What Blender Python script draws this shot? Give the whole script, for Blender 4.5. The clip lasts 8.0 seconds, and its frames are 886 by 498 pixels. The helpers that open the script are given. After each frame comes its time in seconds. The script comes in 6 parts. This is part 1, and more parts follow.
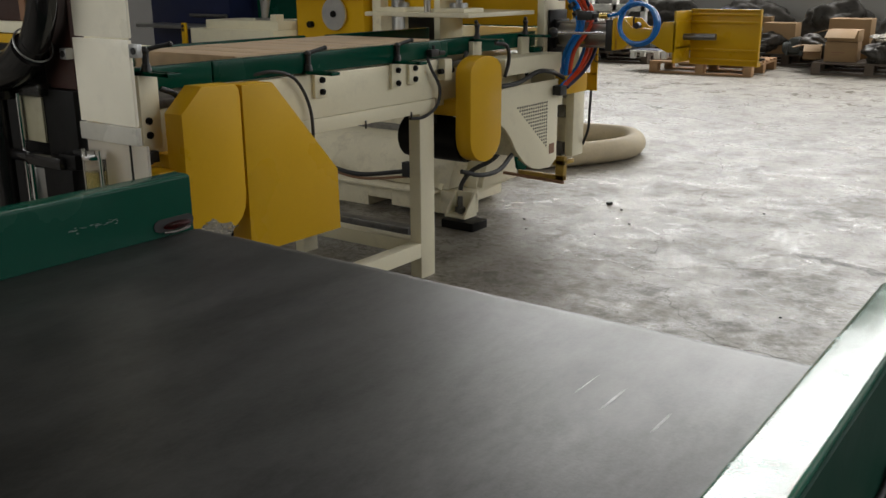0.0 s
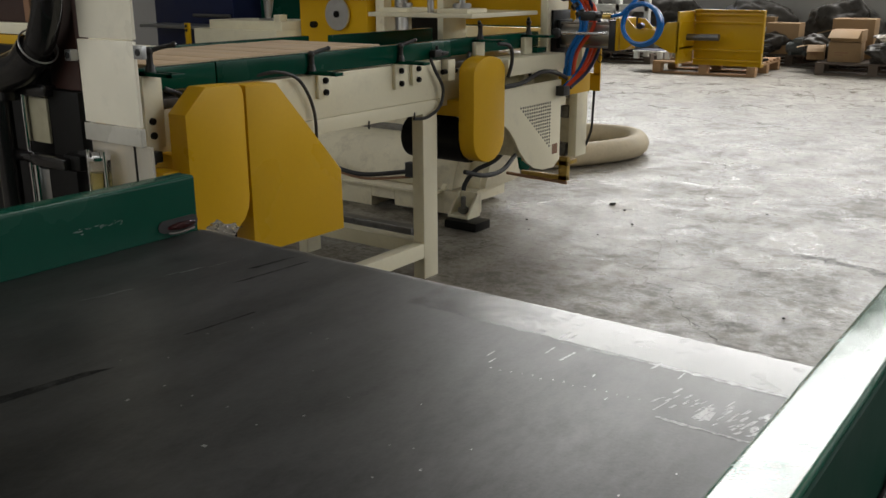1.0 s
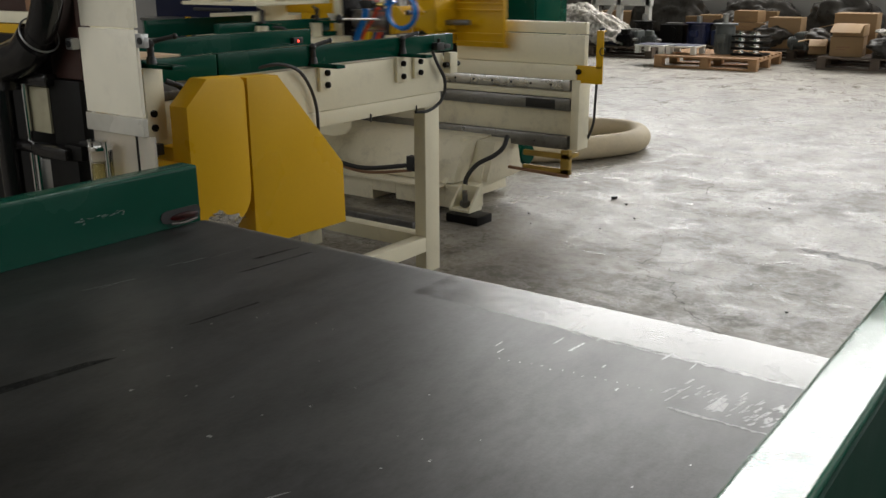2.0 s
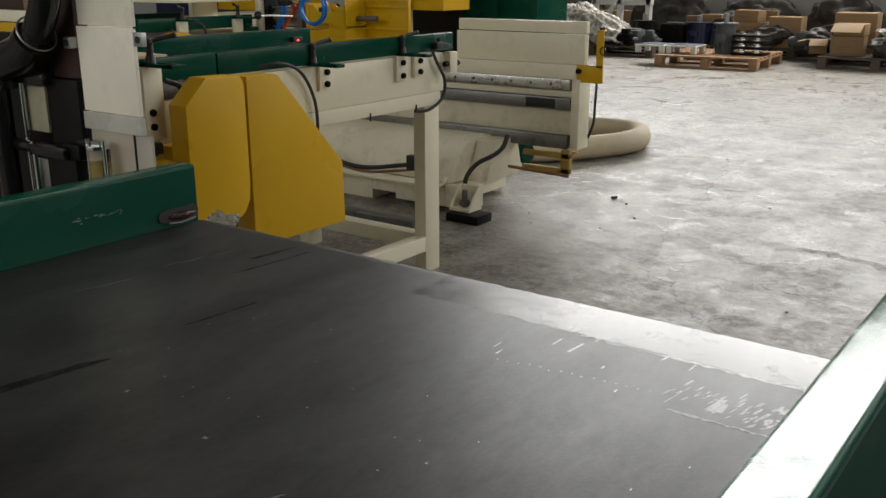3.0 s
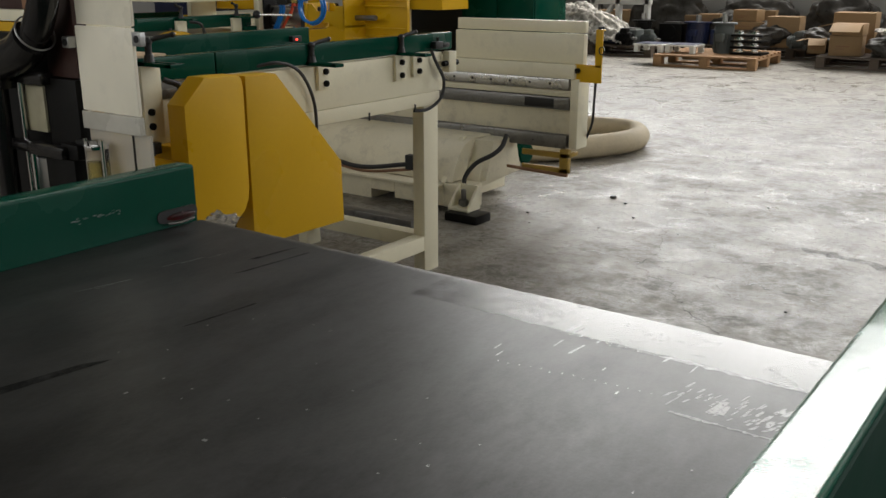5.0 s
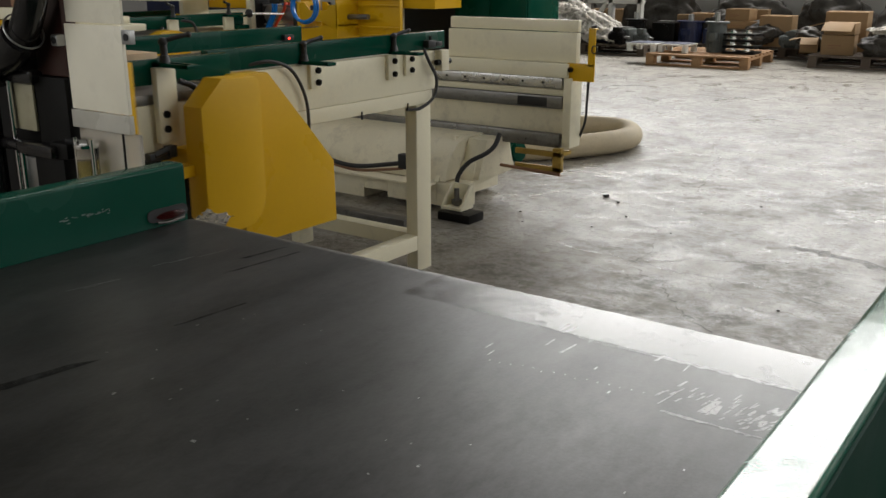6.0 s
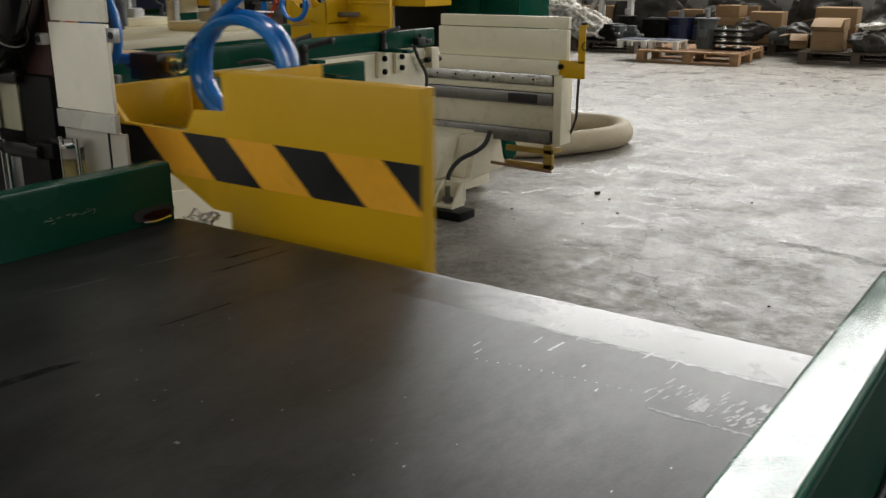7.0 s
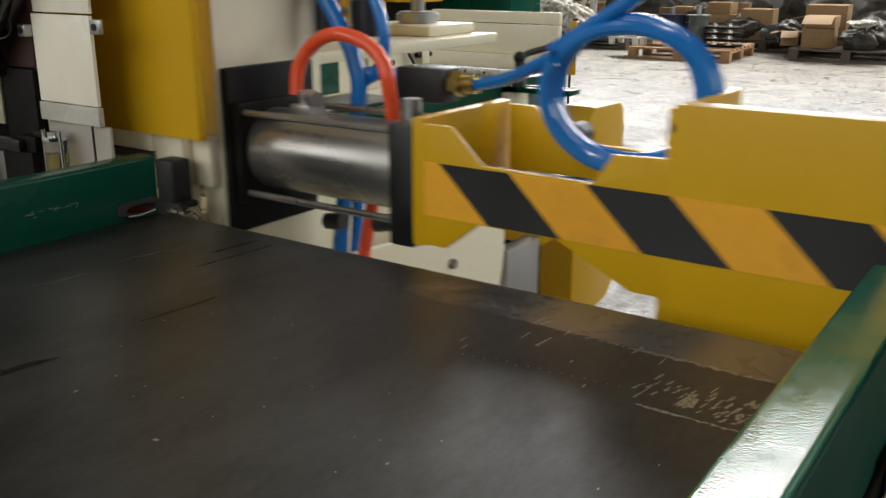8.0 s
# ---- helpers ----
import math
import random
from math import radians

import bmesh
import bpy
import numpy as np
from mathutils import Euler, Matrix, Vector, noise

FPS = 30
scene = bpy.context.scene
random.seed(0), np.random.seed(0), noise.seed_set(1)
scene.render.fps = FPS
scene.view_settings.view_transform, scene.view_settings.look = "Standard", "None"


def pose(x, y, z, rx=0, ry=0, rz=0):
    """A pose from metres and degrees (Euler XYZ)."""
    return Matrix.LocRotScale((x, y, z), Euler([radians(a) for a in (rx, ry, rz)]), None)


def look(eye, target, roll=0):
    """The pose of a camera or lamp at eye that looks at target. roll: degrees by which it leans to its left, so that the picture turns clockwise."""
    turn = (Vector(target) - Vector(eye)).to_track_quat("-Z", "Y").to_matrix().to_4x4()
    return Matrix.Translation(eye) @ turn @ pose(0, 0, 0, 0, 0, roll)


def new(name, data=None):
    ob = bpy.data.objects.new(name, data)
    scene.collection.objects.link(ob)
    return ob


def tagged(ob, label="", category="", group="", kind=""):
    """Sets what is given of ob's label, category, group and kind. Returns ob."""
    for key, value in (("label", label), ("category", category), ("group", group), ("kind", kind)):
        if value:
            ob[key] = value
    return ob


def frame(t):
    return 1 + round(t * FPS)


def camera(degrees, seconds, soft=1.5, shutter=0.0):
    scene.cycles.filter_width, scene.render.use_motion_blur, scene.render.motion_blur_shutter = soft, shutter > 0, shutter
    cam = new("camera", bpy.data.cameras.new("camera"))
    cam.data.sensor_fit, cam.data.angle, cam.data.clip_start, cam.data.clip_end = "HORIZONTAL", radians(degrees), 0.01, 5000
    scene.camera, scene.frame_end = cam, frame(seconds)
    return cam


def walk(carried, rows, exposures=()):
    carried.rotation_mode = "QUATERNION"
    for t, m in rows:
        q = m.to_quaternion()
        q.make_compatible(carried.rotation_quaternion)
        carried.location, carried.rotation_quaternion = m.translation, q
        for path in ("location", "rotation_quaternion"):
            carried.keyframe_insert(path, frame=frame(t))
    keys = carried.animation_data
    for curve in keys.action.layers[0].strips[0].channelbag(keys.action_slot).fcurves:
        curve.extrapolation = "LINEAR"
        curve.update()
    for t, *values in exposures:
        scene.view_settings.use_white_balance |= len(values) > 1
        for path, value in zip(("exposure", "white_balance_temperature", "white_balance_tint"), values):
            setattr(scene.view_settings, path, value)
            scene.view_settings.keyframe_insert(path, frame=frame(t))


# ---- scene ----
cam = camera(51.1, 8.0, shutter=0.5)
PATH = [
    (0, (0.86, -0.684, 1.101), (-0.272, 0.867, 0.542), -0.3),
    (0.5, (0.859, -0.684, 1.102), (-0.276, 0.866, 0.545), -0.1),
    (1, (0.861, -0.686, 1.103), (-0.276, 0.861, 0.544), -0.3),
    (1.5, (0.854, -0.685, 1.097), (-0.282, 0.86, 0.53), -0.3),
    (3, (0.85, -0.678, 1.095), (-0.286, 0.866, 0.524), -0.2),
    (3.5, (0.851, -0.679, 1.096), (-0.284, 0.865, 0.525), -0.2),
    (4, (0.852, -0.677, 1.095), (-0.283, 0.867, 0.523), -0.2),
    (4.5, (0.849, -0.677, 1.096), (-0.286, 0.867, 0.524), -0.2),
    (6, (0.846, -0.672, 1.094), (-0.275, 0.881, 0.52), -0.1),
    (6.5, (0.848, -0.669, 1.096), (-0.267, 0.889, 0.52), -0.3),
    (7, (0.847, -0.666, 1.093), (-0.260, 0.896, 0.514), -0.3),
    (7.5, (0.847, -0.664, 1.090), (-0.251, 0.904, 0.510), -0.1),
    (8, (0.845, -0.656, 1.088), (-0.246, 0.915, 0.502), -0.1),
]
walk(cam, [(t, look(eye, target, roll)) for t, eye, target, roll in PATH],
     exposures=[(0, 0.06), (6.7, 0.06), (7.4, -0.15), (7.7, 0.1), (8.0, 0.55)])

# ---- world, sun, large lights ----
world = bpy.data.worlds.new("sky")
scene.world = world
world.use_nodes = True
_nt = world.node_tree
_sky = _nt.nodes.new("ShaderNodeTexSky")
_sky.sky_type, _sky.sun_disc = "NISHITA", False
_sky.sun_elevation, _sky.sun_rotation = radians(50), radians(20)
_nt.links.new(_sky.outputs["Color"], _nt.nodes["Background"].inputs["Color"])
_nt.nodes["Background"].inputs["Strength"].default_value = 0.1

sun = new("sun", bpy.data.lights.new("sun", "SUN"))
sun.data.energy, sun.data.angle, sun.data.color = 1.0, radians(12), (1.0, 0.96, 0.9)
sun.matrix_world = look((0, 30, 36), (0, 0, 0))

# window bays of the far wall (x0, x1), and the height of their sill and head
BAYS = [(-8.3, -6.9), (-6.8, -4.15), (-4.05, -1.40), (-1.30, 1.35), (1.45, 4.10)]
SILL, HEAD = 2.3, 6.2
WALL_Y = 13.2
for x0, x1 in BAYS:
    d = bpy.data.lights.new("window_light", "AREA")
    d.shape, d.size, d.size_y, d.energy, d.color = "RECTANGLE", x1 - x0, HEAD - SILL, 98 * (x1 - x0), (1.0, 0.975, 0.93)
    new("window_light", d).matrix_world = look(((x0 + x1) / 2, WALL_Y + 0.1, (SILL + HEAD) / 2), ((x0 + x1) / 2, 0, (SILL + HEAD) / 2 - 3))
# added lights behind the camera, brightening the faces turned towards it; no windows known
SOUTH = [(-6.5, -3.7), (-3.2, -0.4), (0.1, 2.9)]
S_SILL, S_HEAD = 2.0, 5.2
for x0, x1 in SOUTH:
    d = bpy.data.lights.new("window_light", "AREA")
    d.shape, d.size, d.size_y, d.energy, d.color = "RECTANGLE", x1 - x0, S_HEAD - S_SILL, 62, (1.0, 0.965, 0.895)
    new("window_light", d).matrix_world = look(((x0 + x1) / 2, -6.1, (S_SILL + S_HEAD) / 2), ((x0 + x1) / 2, 0, (S_SILL + S_HEAD) / 2))
# added lights in the unseen east wall, brightening faces turned to it
EAST = [(0.5, 3.5), (4.1, 7.1), (7.7, 10.7)]
for y0, y1 in EAST:
    d = bpy.data.lights.new("window_light", "AREA")
    d.shape, d.size, d.size_y, d.energy, d.color = "RECTANGLE", y1 - y0, S_HEAD - S_SILL, 76, (1.0, 0.965, 0.895)
    new("window_light", d).matrix_world = look((7.1, (y0 + y1) / 2, (S_SILL + S_HEAD) / 2), (0, (y0 + y1) / 2, (S_SILL + S_HEAD) / 2))
# added lights in the unseen roof, lifting the general brightness from above
ROOF_Z = 8.9
ROOF_OPENINGS = [(-5.8, -4.4), (-1.4, -0.2)]
for x0, x1, watts in [(*ROOF_OPENINGS[0], 72), (*ROOF_OPENINGS[1], 45)]:
    d = bpy.data.lights.new("added_roof_light", "AREA")
    d.shape, d.size, d.size_y, d.energy, d.color = "RECTANGLE", x1 - x0, 12.0, watts, (1.0, 0.965, 0.895)
    new("added_roof_light", d).matrix_world = look(((x0 + x1) / 2, 2.0, ROOF_Z + 0.1), ((x0 + x1) / 2, 2.0, 0))


# ---- materials ----
def mat(name, color, rough=0.5, metal=0.0, var=0.12, scale=6.0, bump=0.08, fine=90.0, spec=0.5, dirt=0.0, dirt_color=(0.05, 0.045, 0.04), rough_var=0.12):
    """A surface with two scales of colour change, worn gloss and fine relief."""
    m = bpy.data.materials.new(name)
    m.use_nodes = True
    t = m.node_tree
    n, l = t.nodes, t.links
    p = n["Principled BSDF"]
    co = n.new("ShaderNodeTexCoord")
    big = n.new("ShaderNodeTexNoise")
    big.inputs["Scale"].default_value, big.inputs["Detail"].default_value = scale, 6
    small = n.new("ShaderNodeTexNoise")
    small.inputs["Scale"].default_value, small.inputs["Detail"].default_value = fine, 4
    for k in (big, small):
        l.new(co.outputs["Object"], k.inputs["Vector"])
    add = n.new("ShaderNodeMath")
    add.operation = "MULTIPLY_ADD"
    l.new(small.outputs["Fac"], add.inputs[0])
    add.inputs[1].default_value = 0.4
    l.new(big.outputs["Fac"], add.inputs[2])
    ramp = n.new("ShaderNodeValToRGB")
    ramp.color_ramp.elements[0].position, ramp.color_ramp.elements[1].position = 0.35, 1.0
    ramp.color_ramp.elements[0].color = (*[c * (1 - var) for c in color], 1)
    ramp.color_ramp.elements[1].color = (*[min(1, c * (1 + var)) for c in color], 1)
    l.new(add.outputs[0], ramp.inputs["Fac"])
    out = ramp.outputs["Color"]
    if dirt:
        dn = n.new("ShaderNodeTexNoise")
        dn.inputs["Scale"].default_value, dn.inputs["Detail"].default_value, dn.inputs["Roughness"].default_value = scale * 2.3, 9, 0.7
        l.new(co.outputs["Object"], dn.inputs["Vector"])
        dr = n.new("ShaderNodeMapRange")
        dr.inputs["From Min"].default_value, dr.inputs["From Max"].default_value, dr.inputs["To Max"].default_value = 0.52, 0.75, dirt
        l.new(dn.outputs["Fac"], dr.inputs["Value"])
        mx = n.new("ShaderNodeMixRGB")
        l.new(dr.outputs[0], mx.inputs["Fac"])
        l.new(out, mx.inputs["Color1"])
        mx.inputs["Color2"].default_value = (*dirt_color, 1)
        out = mx.outputs["Color"]
    l.new(out, p.inputs["Base Color"])
    rr = n.new("ShaderNodeMapRange")
    rr.inputs["From Min"].default_value, rr.inputs["From Max"].default_value = 0.3, 0.75
    rr.inputs["To Min"].default_value, rr.inputs["To Max"].default_value = max(0.03, rough - rough_var), min(1, rough + rough_var)
    l.new(big.outputs["Fac"], rr.inputs["Value"])
    l.new(rr.outputs[0], p.inputs["Roughness"])
    p.inputs["Metallic"].default_value = metal
    p.inputs["Specular IOR Level"].default_value = spec
    if bump:
        b = n.new("ShaderNodeBump")
        b.inputs["Strength"].default_value, b.inputs["Distance"].default_value = bump, 0.002
        l.new(small.outputs["Fac"], b.inputs["Height"])
        l.new(b.outputs[0], p.inputs["Normal"])
    return m


CREAM = mat("cream_paint", (0.79, 0.735, 0.54), 0.42, var=0.06, scale=3, bump=0.05, dirt=0.25, dirt_color=(0.35, 0.31, 0.24))
CREAM_DIRTY = mat("cream_cast_paint", (0.75, 0.69, 0.51), 0.5, var=0.10, scale=4, bump=0.15, dirt=0.5, dirt_color=(0.28, 0.24, 0.18))
YELLOW = mat("yellow_paint", (0.61, 0.355, 0.008), 0.36, spec=0.25, var=0.05, scale=3, bump=0.03, dirt=0.12, dirt_color=(0.45, 0.27, 0.02))
STRIPE_BLACK = mat("black_tape", (0.012, 0.0115, 0.011), 0.4, var=0.2, scale=9, bump=0.05)
STRIPE_AMBER = mat("amber_reflective_tape", (0.80, 0.38, 0.02), 0.35, var=0.14, scale=7, bump=0.05, dirt=0.45, dirt_color=(0.42, 0.22, 0.03))
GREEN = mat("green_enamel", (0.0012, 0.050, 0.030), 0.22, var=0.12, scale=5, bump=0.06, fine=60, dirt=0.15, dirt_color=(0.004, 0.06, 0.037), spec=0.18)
# lighter, glossier copy of the green enamel; the guard's daylight is in the colour
GREEN_RAIL_LIT = mat("lit_green_enamel_orange_peel", (0.006, 0.15, 0.09), 0.16, var=0.14, scale=30, bump=0.09, fine=620, rough_var=0.16, spec=0.85)
# dull copy of the guard's green with the shade of its outer side in it
GREEN_SHADED = mat("shaded_green_enamel", (0.003, 0.045, 0.028), 0.6, var=0.12, scale=5, bump=0.1, spec=0.12)
BLACK_GLOSS = mat("glossy_black_plastic", (0.012, 0.011, 0.011), 0.16, var=0.2, bump=0.03, rough_var=0.06)
BLACK = mat("black_plastic", (0.008, 0.008, 0.008), 0.45, var=0.2, bump=0.05)
BLACK_STEEL = mat("blackened_steel", (0.0095, 0.009, 0.0085), 0.40, metal=0.0, var=0.25, bump=0.1, dirt=0.3, dirt_color=(0.012, 0.011, 0.010), spec=0.10)
BROWN_STEEL = mat("oiled_brown_steel", (0.04, 0.016, 0.012), 0.4, metal=0.0, var=0.25, bump=0.1, dirt=0.5)
STEEL = mat("ground_steel", (0.46, 0.45, 0.43), 0.3, metal=1.0, var=0.12, scale=12, bump=0.06, dirt=0.5, dirt_color=(0.10, 0.09, 0.08))
STEEL_DULL = mat("oiled_rail_steel", (0.20, 0.195, 0.185), 0.38, metal=0.8, var=0.2, scale=8, bump=0.1, dirt=0.7, dirt_color=(0.04, 0.035, 0.03))
ALU = mat("cast_aluminium", (0.40, 0.40, 0.39), 0.38, metal=0.9, var=0.1, scale=14, bump=0.08)
ALU_DARK = mat("grey_barrel_aluminium", (0.30, 0.285, 0.26), 0.33, metal=0.85, var=0.06, scale=8, bump=0.03)
BLADE = mat("bright_saw_steel", (0.85, 0.84, 0.82), 0.42, metal=1.0, var=0.08, scale=20, bump=0.05)
CHROME = mat("chrome", (0.8, 0.8, 0.8), 0.1, metal=1.0, var=0.05, bump=0, rough_var=0.05)
BRASS = mat("brass", (0.55, 0.42, 0.14), 0.3, metal=1.0, var=0.15)
BLUE_HOSE = mat("blue_air_hose", (0.008, 0.155, 0.50), 0.22, var=0.1, bump=0)
RED_HOSE = mat("orange_red_air_hose", (0.80, 0.085, 0.025), 0.28, var=0.08, bump=0)
DUCT = mat("beige_fabric_duct", (0.52, 0.44, 0.30), 0.75, var=0.12, scale=9, bump=0.4, fine=60, dirt=0.3, dirt_color=(0.25, 0.2, 0.13))
CARDBOARD = mat("cardboard", (0.288, 0.184, 0.09), 0.8, var=0.12, scale=4, bump=0.1, dirt=0.3, dirt_color=(0.2, 0.12, 0.06))
PALLET_WOOD = mat("pallet_wood", (0.33, 0.19, 0.09), 0.75, var=0.25, scale=7, bump=0.3, fine=40, dirt=0.4, dirt_color=(0.12, 0.07, 0.035))
GREY_WOOD = mat("weathered_pallet_wood", (0.10, 0.075, 0.055), 0.8, var=0.25, scale=7, bump=0.3, fine=40)
PLYWOOD = mat("pale_wood_blocks", (0.50, 0.365, 0.225), 0.65, var=0.2, scale=18, bump=0.2, fine=70)
GREY_PAINT = mat("grey_motor_paint", (0.085, 0.095, 0.09), 0.5, var=0.12, bump=0.1)
NAVY = mat("navy_paint", (0.012, 0.018, 0.06), 0.4, var=0.15, bump=0.05)
DARK_RUBBER = mat("dark_rubber", (0.02, 0.02, 0.02), 0.6, var=0.2, bump=0.1)
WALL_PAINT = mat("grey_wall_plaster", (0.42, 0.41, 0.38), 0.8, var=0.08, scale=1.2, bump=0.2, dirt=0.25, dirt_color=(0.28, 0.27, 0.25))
# darker copy of the wall plaster for unseen sides, keeping reflections dim
DARKENED_WALL = mat("darkened_wall_plaster", (0.16, 0.155, 0.145), 0.85, var=0.1, scale=1.2, bump=0.2)
POST_WRAP = mat("wrapped_cream_post", (0.86, 0.805, 0.655), 0.34, var=0.07, scale=9, bump=0.12, fine=30, dirt=0.25, dirt_color=(0.5, 0.47, 0.39))
WHITE_PLASTIC = mat("white_paint", (0.78, 0.77, 0.72), 0.4, var=0.06, dirt=0.2, dirt_color=(0.4, 0.38, 0.33))
GREY_FILM = mat("greyed_wrap", (0.50, 0.475, 0.41), 0.3, var=0.15, scale=16, bump=0.2, fine=40, dirt=0.3, dirt_color=(0.34, 0.32, 0.27))
# dirty yellow paint, darkened for the shade under the beam
YELLOW_SHADED = mat("shaded_yellow_paint", (0.36, 0.23, 0.035), 0.5, var=0.2, scale=16, dirt=0.5, dirt_color=(0.18, 0.11, 0.04))
OLIVE = mat("dull_olive_plate", (0.33, 0.30, 0.20), 0.5, var=0.15, scale=14, dirt=0.4, dirt_color=(0.16, 0.14, 0.09))
RUST = mat("rusty_timber", (0.25, 0.13, 0.07), 0.7, var=0.2, bump=0.2)


def glow(name, color, strength):
    m = bpy.data.materials.new(name)
    m.use_nodes = True
    p = m.node_tree.nodes["Principled BSDF"]
    p.inputs["Base Color"].default_value = (*color, 1)
    p.inputs["Emission Color"].default_value, p.inputs["Emission Strength"].default_value = (*color, 1), strength
    return m


RED_LED = glow("red_led", (1.0, 0.05, 0.03), 4.0)


def clear(name, color, rough):
    m = bpy.data.materials.new(name)
    m.use_nodes = True
    n, l = m.node_tree.nodes, m.node_tree.links
    p = n["Principled BSDF"]
    p.inputs["Base Color"].default_value, p.inputs["Roughness"].default_value = (*color, 1), rough
    p.inputs["Transmission Weight"].default_value, p.inputs["IOR"].default_value = 1.0, 1.3
    k = n.new("ShaderNodeTexNoise")
    k.inputs["Scale"].default_value = 40
    b = n.new("ShaderNodeBump")
    b.inputs["Strength"].default_value = 0.3
    l.new(k.outputs["Fac"], b.inputs["Height"])
    l.new(b.outputs[0], p.inputs["Normal"])
    return m


FILM = clear("plastic_film", (0.93, 0.92, 0.9), 0.12)
RED_LENS = clear("red_lens", (0.6, 0.03, 0.04), 0.05)
ACRYLIC = clear("smoky_acrylic", (0.66, 0.62, 0.54), 0.10)
ACRYLIC.node_tree.nodes["Principled BSDF"].inputs["Transmission Weight"].default_value = 0.5
AMBER_OIL = clear("amber_oil_cup", (0.7, 0.62, 0.25), 0.08)


def concrete():
    m = bpy.data.materials.new("worn_concrete")
    m.use_nodes = True
    n, l = m.node_tree.nodes, m.node_tree.links
    p = n["Principled BSDF"]
    co = n.new("ShaderNodeTexCoord")

    def noise_node(scale, detail, rough=0.6, stretch=None):
        k = n.new("ShaderNodeTexNoise")
        k.inputs["Scale"].default_value, k.inputs["Detail"].default_value, k.inputs["Roughness"].default_value = scale, detail, rough
        if stretch:
            mp = n.new("ShaderNodeMapping")
            mp.inputs["Scale"].default_value = stretch
            l.new(co.outputs["Object"], mp.inputs["Vector"])
            l.new(mp.outputs[0], k.inputs["Vector"])
        else:
            l.new(co.outputs["Object"], k.inputs["Vector"])
        return k

    def span(src, a, b, c, d):
        r = n.new("ShaderNodeMapRange")
        for key, v in zip(("From Min", "From Max", "To Min", "To Max"), (a, b, c, d)):
            r.inputs[key].default_value = v
        l.new(src, r.inputs["Value"])
        return r.outputs[0]

    def mix(fac, a, b, mode="MIX"):
        k = n.new("ShaderNodeMixRGB")
        k.blend_type = mode
        for sock, v in zip(("Fac", "Color1", "Color2"), (fac, a, b)):
            if isinstance(v, (int, float)):
                k.inputs[sock].default_value = v
            elif isinstance(v, tuple):
                k.inputs[sock].default_value = (*v, 1)
            else:
                l.new(v, k.inputs[sock])
        return k.outputs["Color"]

    big = noise_node(0.9, 8)
    mid = noise_node(4.5, 12, 0.8)
    worn = noise_node(3.4, 13, 0.76, (0.8, 0.6, 1.0))
    grit = noise_node(34, 8, 0.75)
    col = mix(span(mid.outputs["Fac"], 0.40, 0.56, 0, 1), (0.078, 0.063, 0.045), (0.290, 0.266, 0.222))
    col = mix(span(big.outputs["Fac"], 0.46, 0.60, 0, 0.45), col, (0.115, 0.097, 0.071))
    col = mix(span(worn.outputs["Fac"], 0.50, 0.58, 0, 0.85), col, (0.36, 0.342, 0.302))
    dark = noise_node(1.7, 10, 0.74)
    col = mix(span(dark.outputs["Fac"], 0.50, 0.61, 0, 0.85), col, (0.070, 0.058, 0.042))
    fine = noise_node(20, 12, 0.85)
    col = mix(span(fine.outputs["Fac"], 0.48, 0.56, 0, 0.48), col, (0.335, 0.318, 0.275))
    # trowel scrapes, drawn out across the hall
    scrape = noise_node(9, 10, 0.8, (0.55, 1.2, 1.0))
    col = mix(span(scrape.outputs["Fac"], 0.54, 0.64, 0, 0.45), col, (0.335, 0.320, 0.285))
    pits = noise_node(30, 12, 0.9)
    col = mix(span(pits.outputs["Fac"], 0.54, 0.60, 0, 0.65), col, (0.06, 0.052, 0.043))
    # hairline cracks
    warp = noise_node(1.6, 5, 0.65)
    wv = mix(0.55, co.outputs["Object"], warp.outputs["Color"], "ADD")
    vor = n.new("ShaderNodeTexVoronoi")
    vor.feature, vor.inputs["Scale"].default_value = "DISTANCE_TO_EDGE", 0.62
    l.new(wv, vor.inputs["Vector"])
    breakup = noise_node(0.8, 3)
    line = span(vor.outputs["Distance"], 0.0, 0.006, 1.0, 0.0)
    mul = n.new("ShaderNodeMath")
    mul.operation = "MULTIPLY"
    l.new(line, mul.inputs[0])
    l.new(span(breakup.outputs["Fac"], 0.50, 0.60, 0, 0.75), mul.inputs[1])
    col = mix(mul.outputs[0], col, (0.05, 0.042, 0.035))
    l.new(col, p.inputs["Base Color"])
    l.new(span(mix(0.35, mix(0.45, worn.outputs["Fac"], scrape.outputs["Fac"]), fine.outputs["Fac"]), 0.45, 0.55, 0.62, 0.17), p.inputs["Roughness"])
    p.inputs["Specular IOR Level"].default_value = 0.55
    b = n.new("ShaderNodeBump")
    b.inputs["Strength"].default_value, b.inputs["Distance"].default_value = 0.9, 0.008
    h = mix(0.55, mid.outputs["Fac"], grit.outputs["Fac"])
    l.new(h, b.inputs["Height"])
    l.new(b.outputs[0], p.inputs["Normal"])
    return m


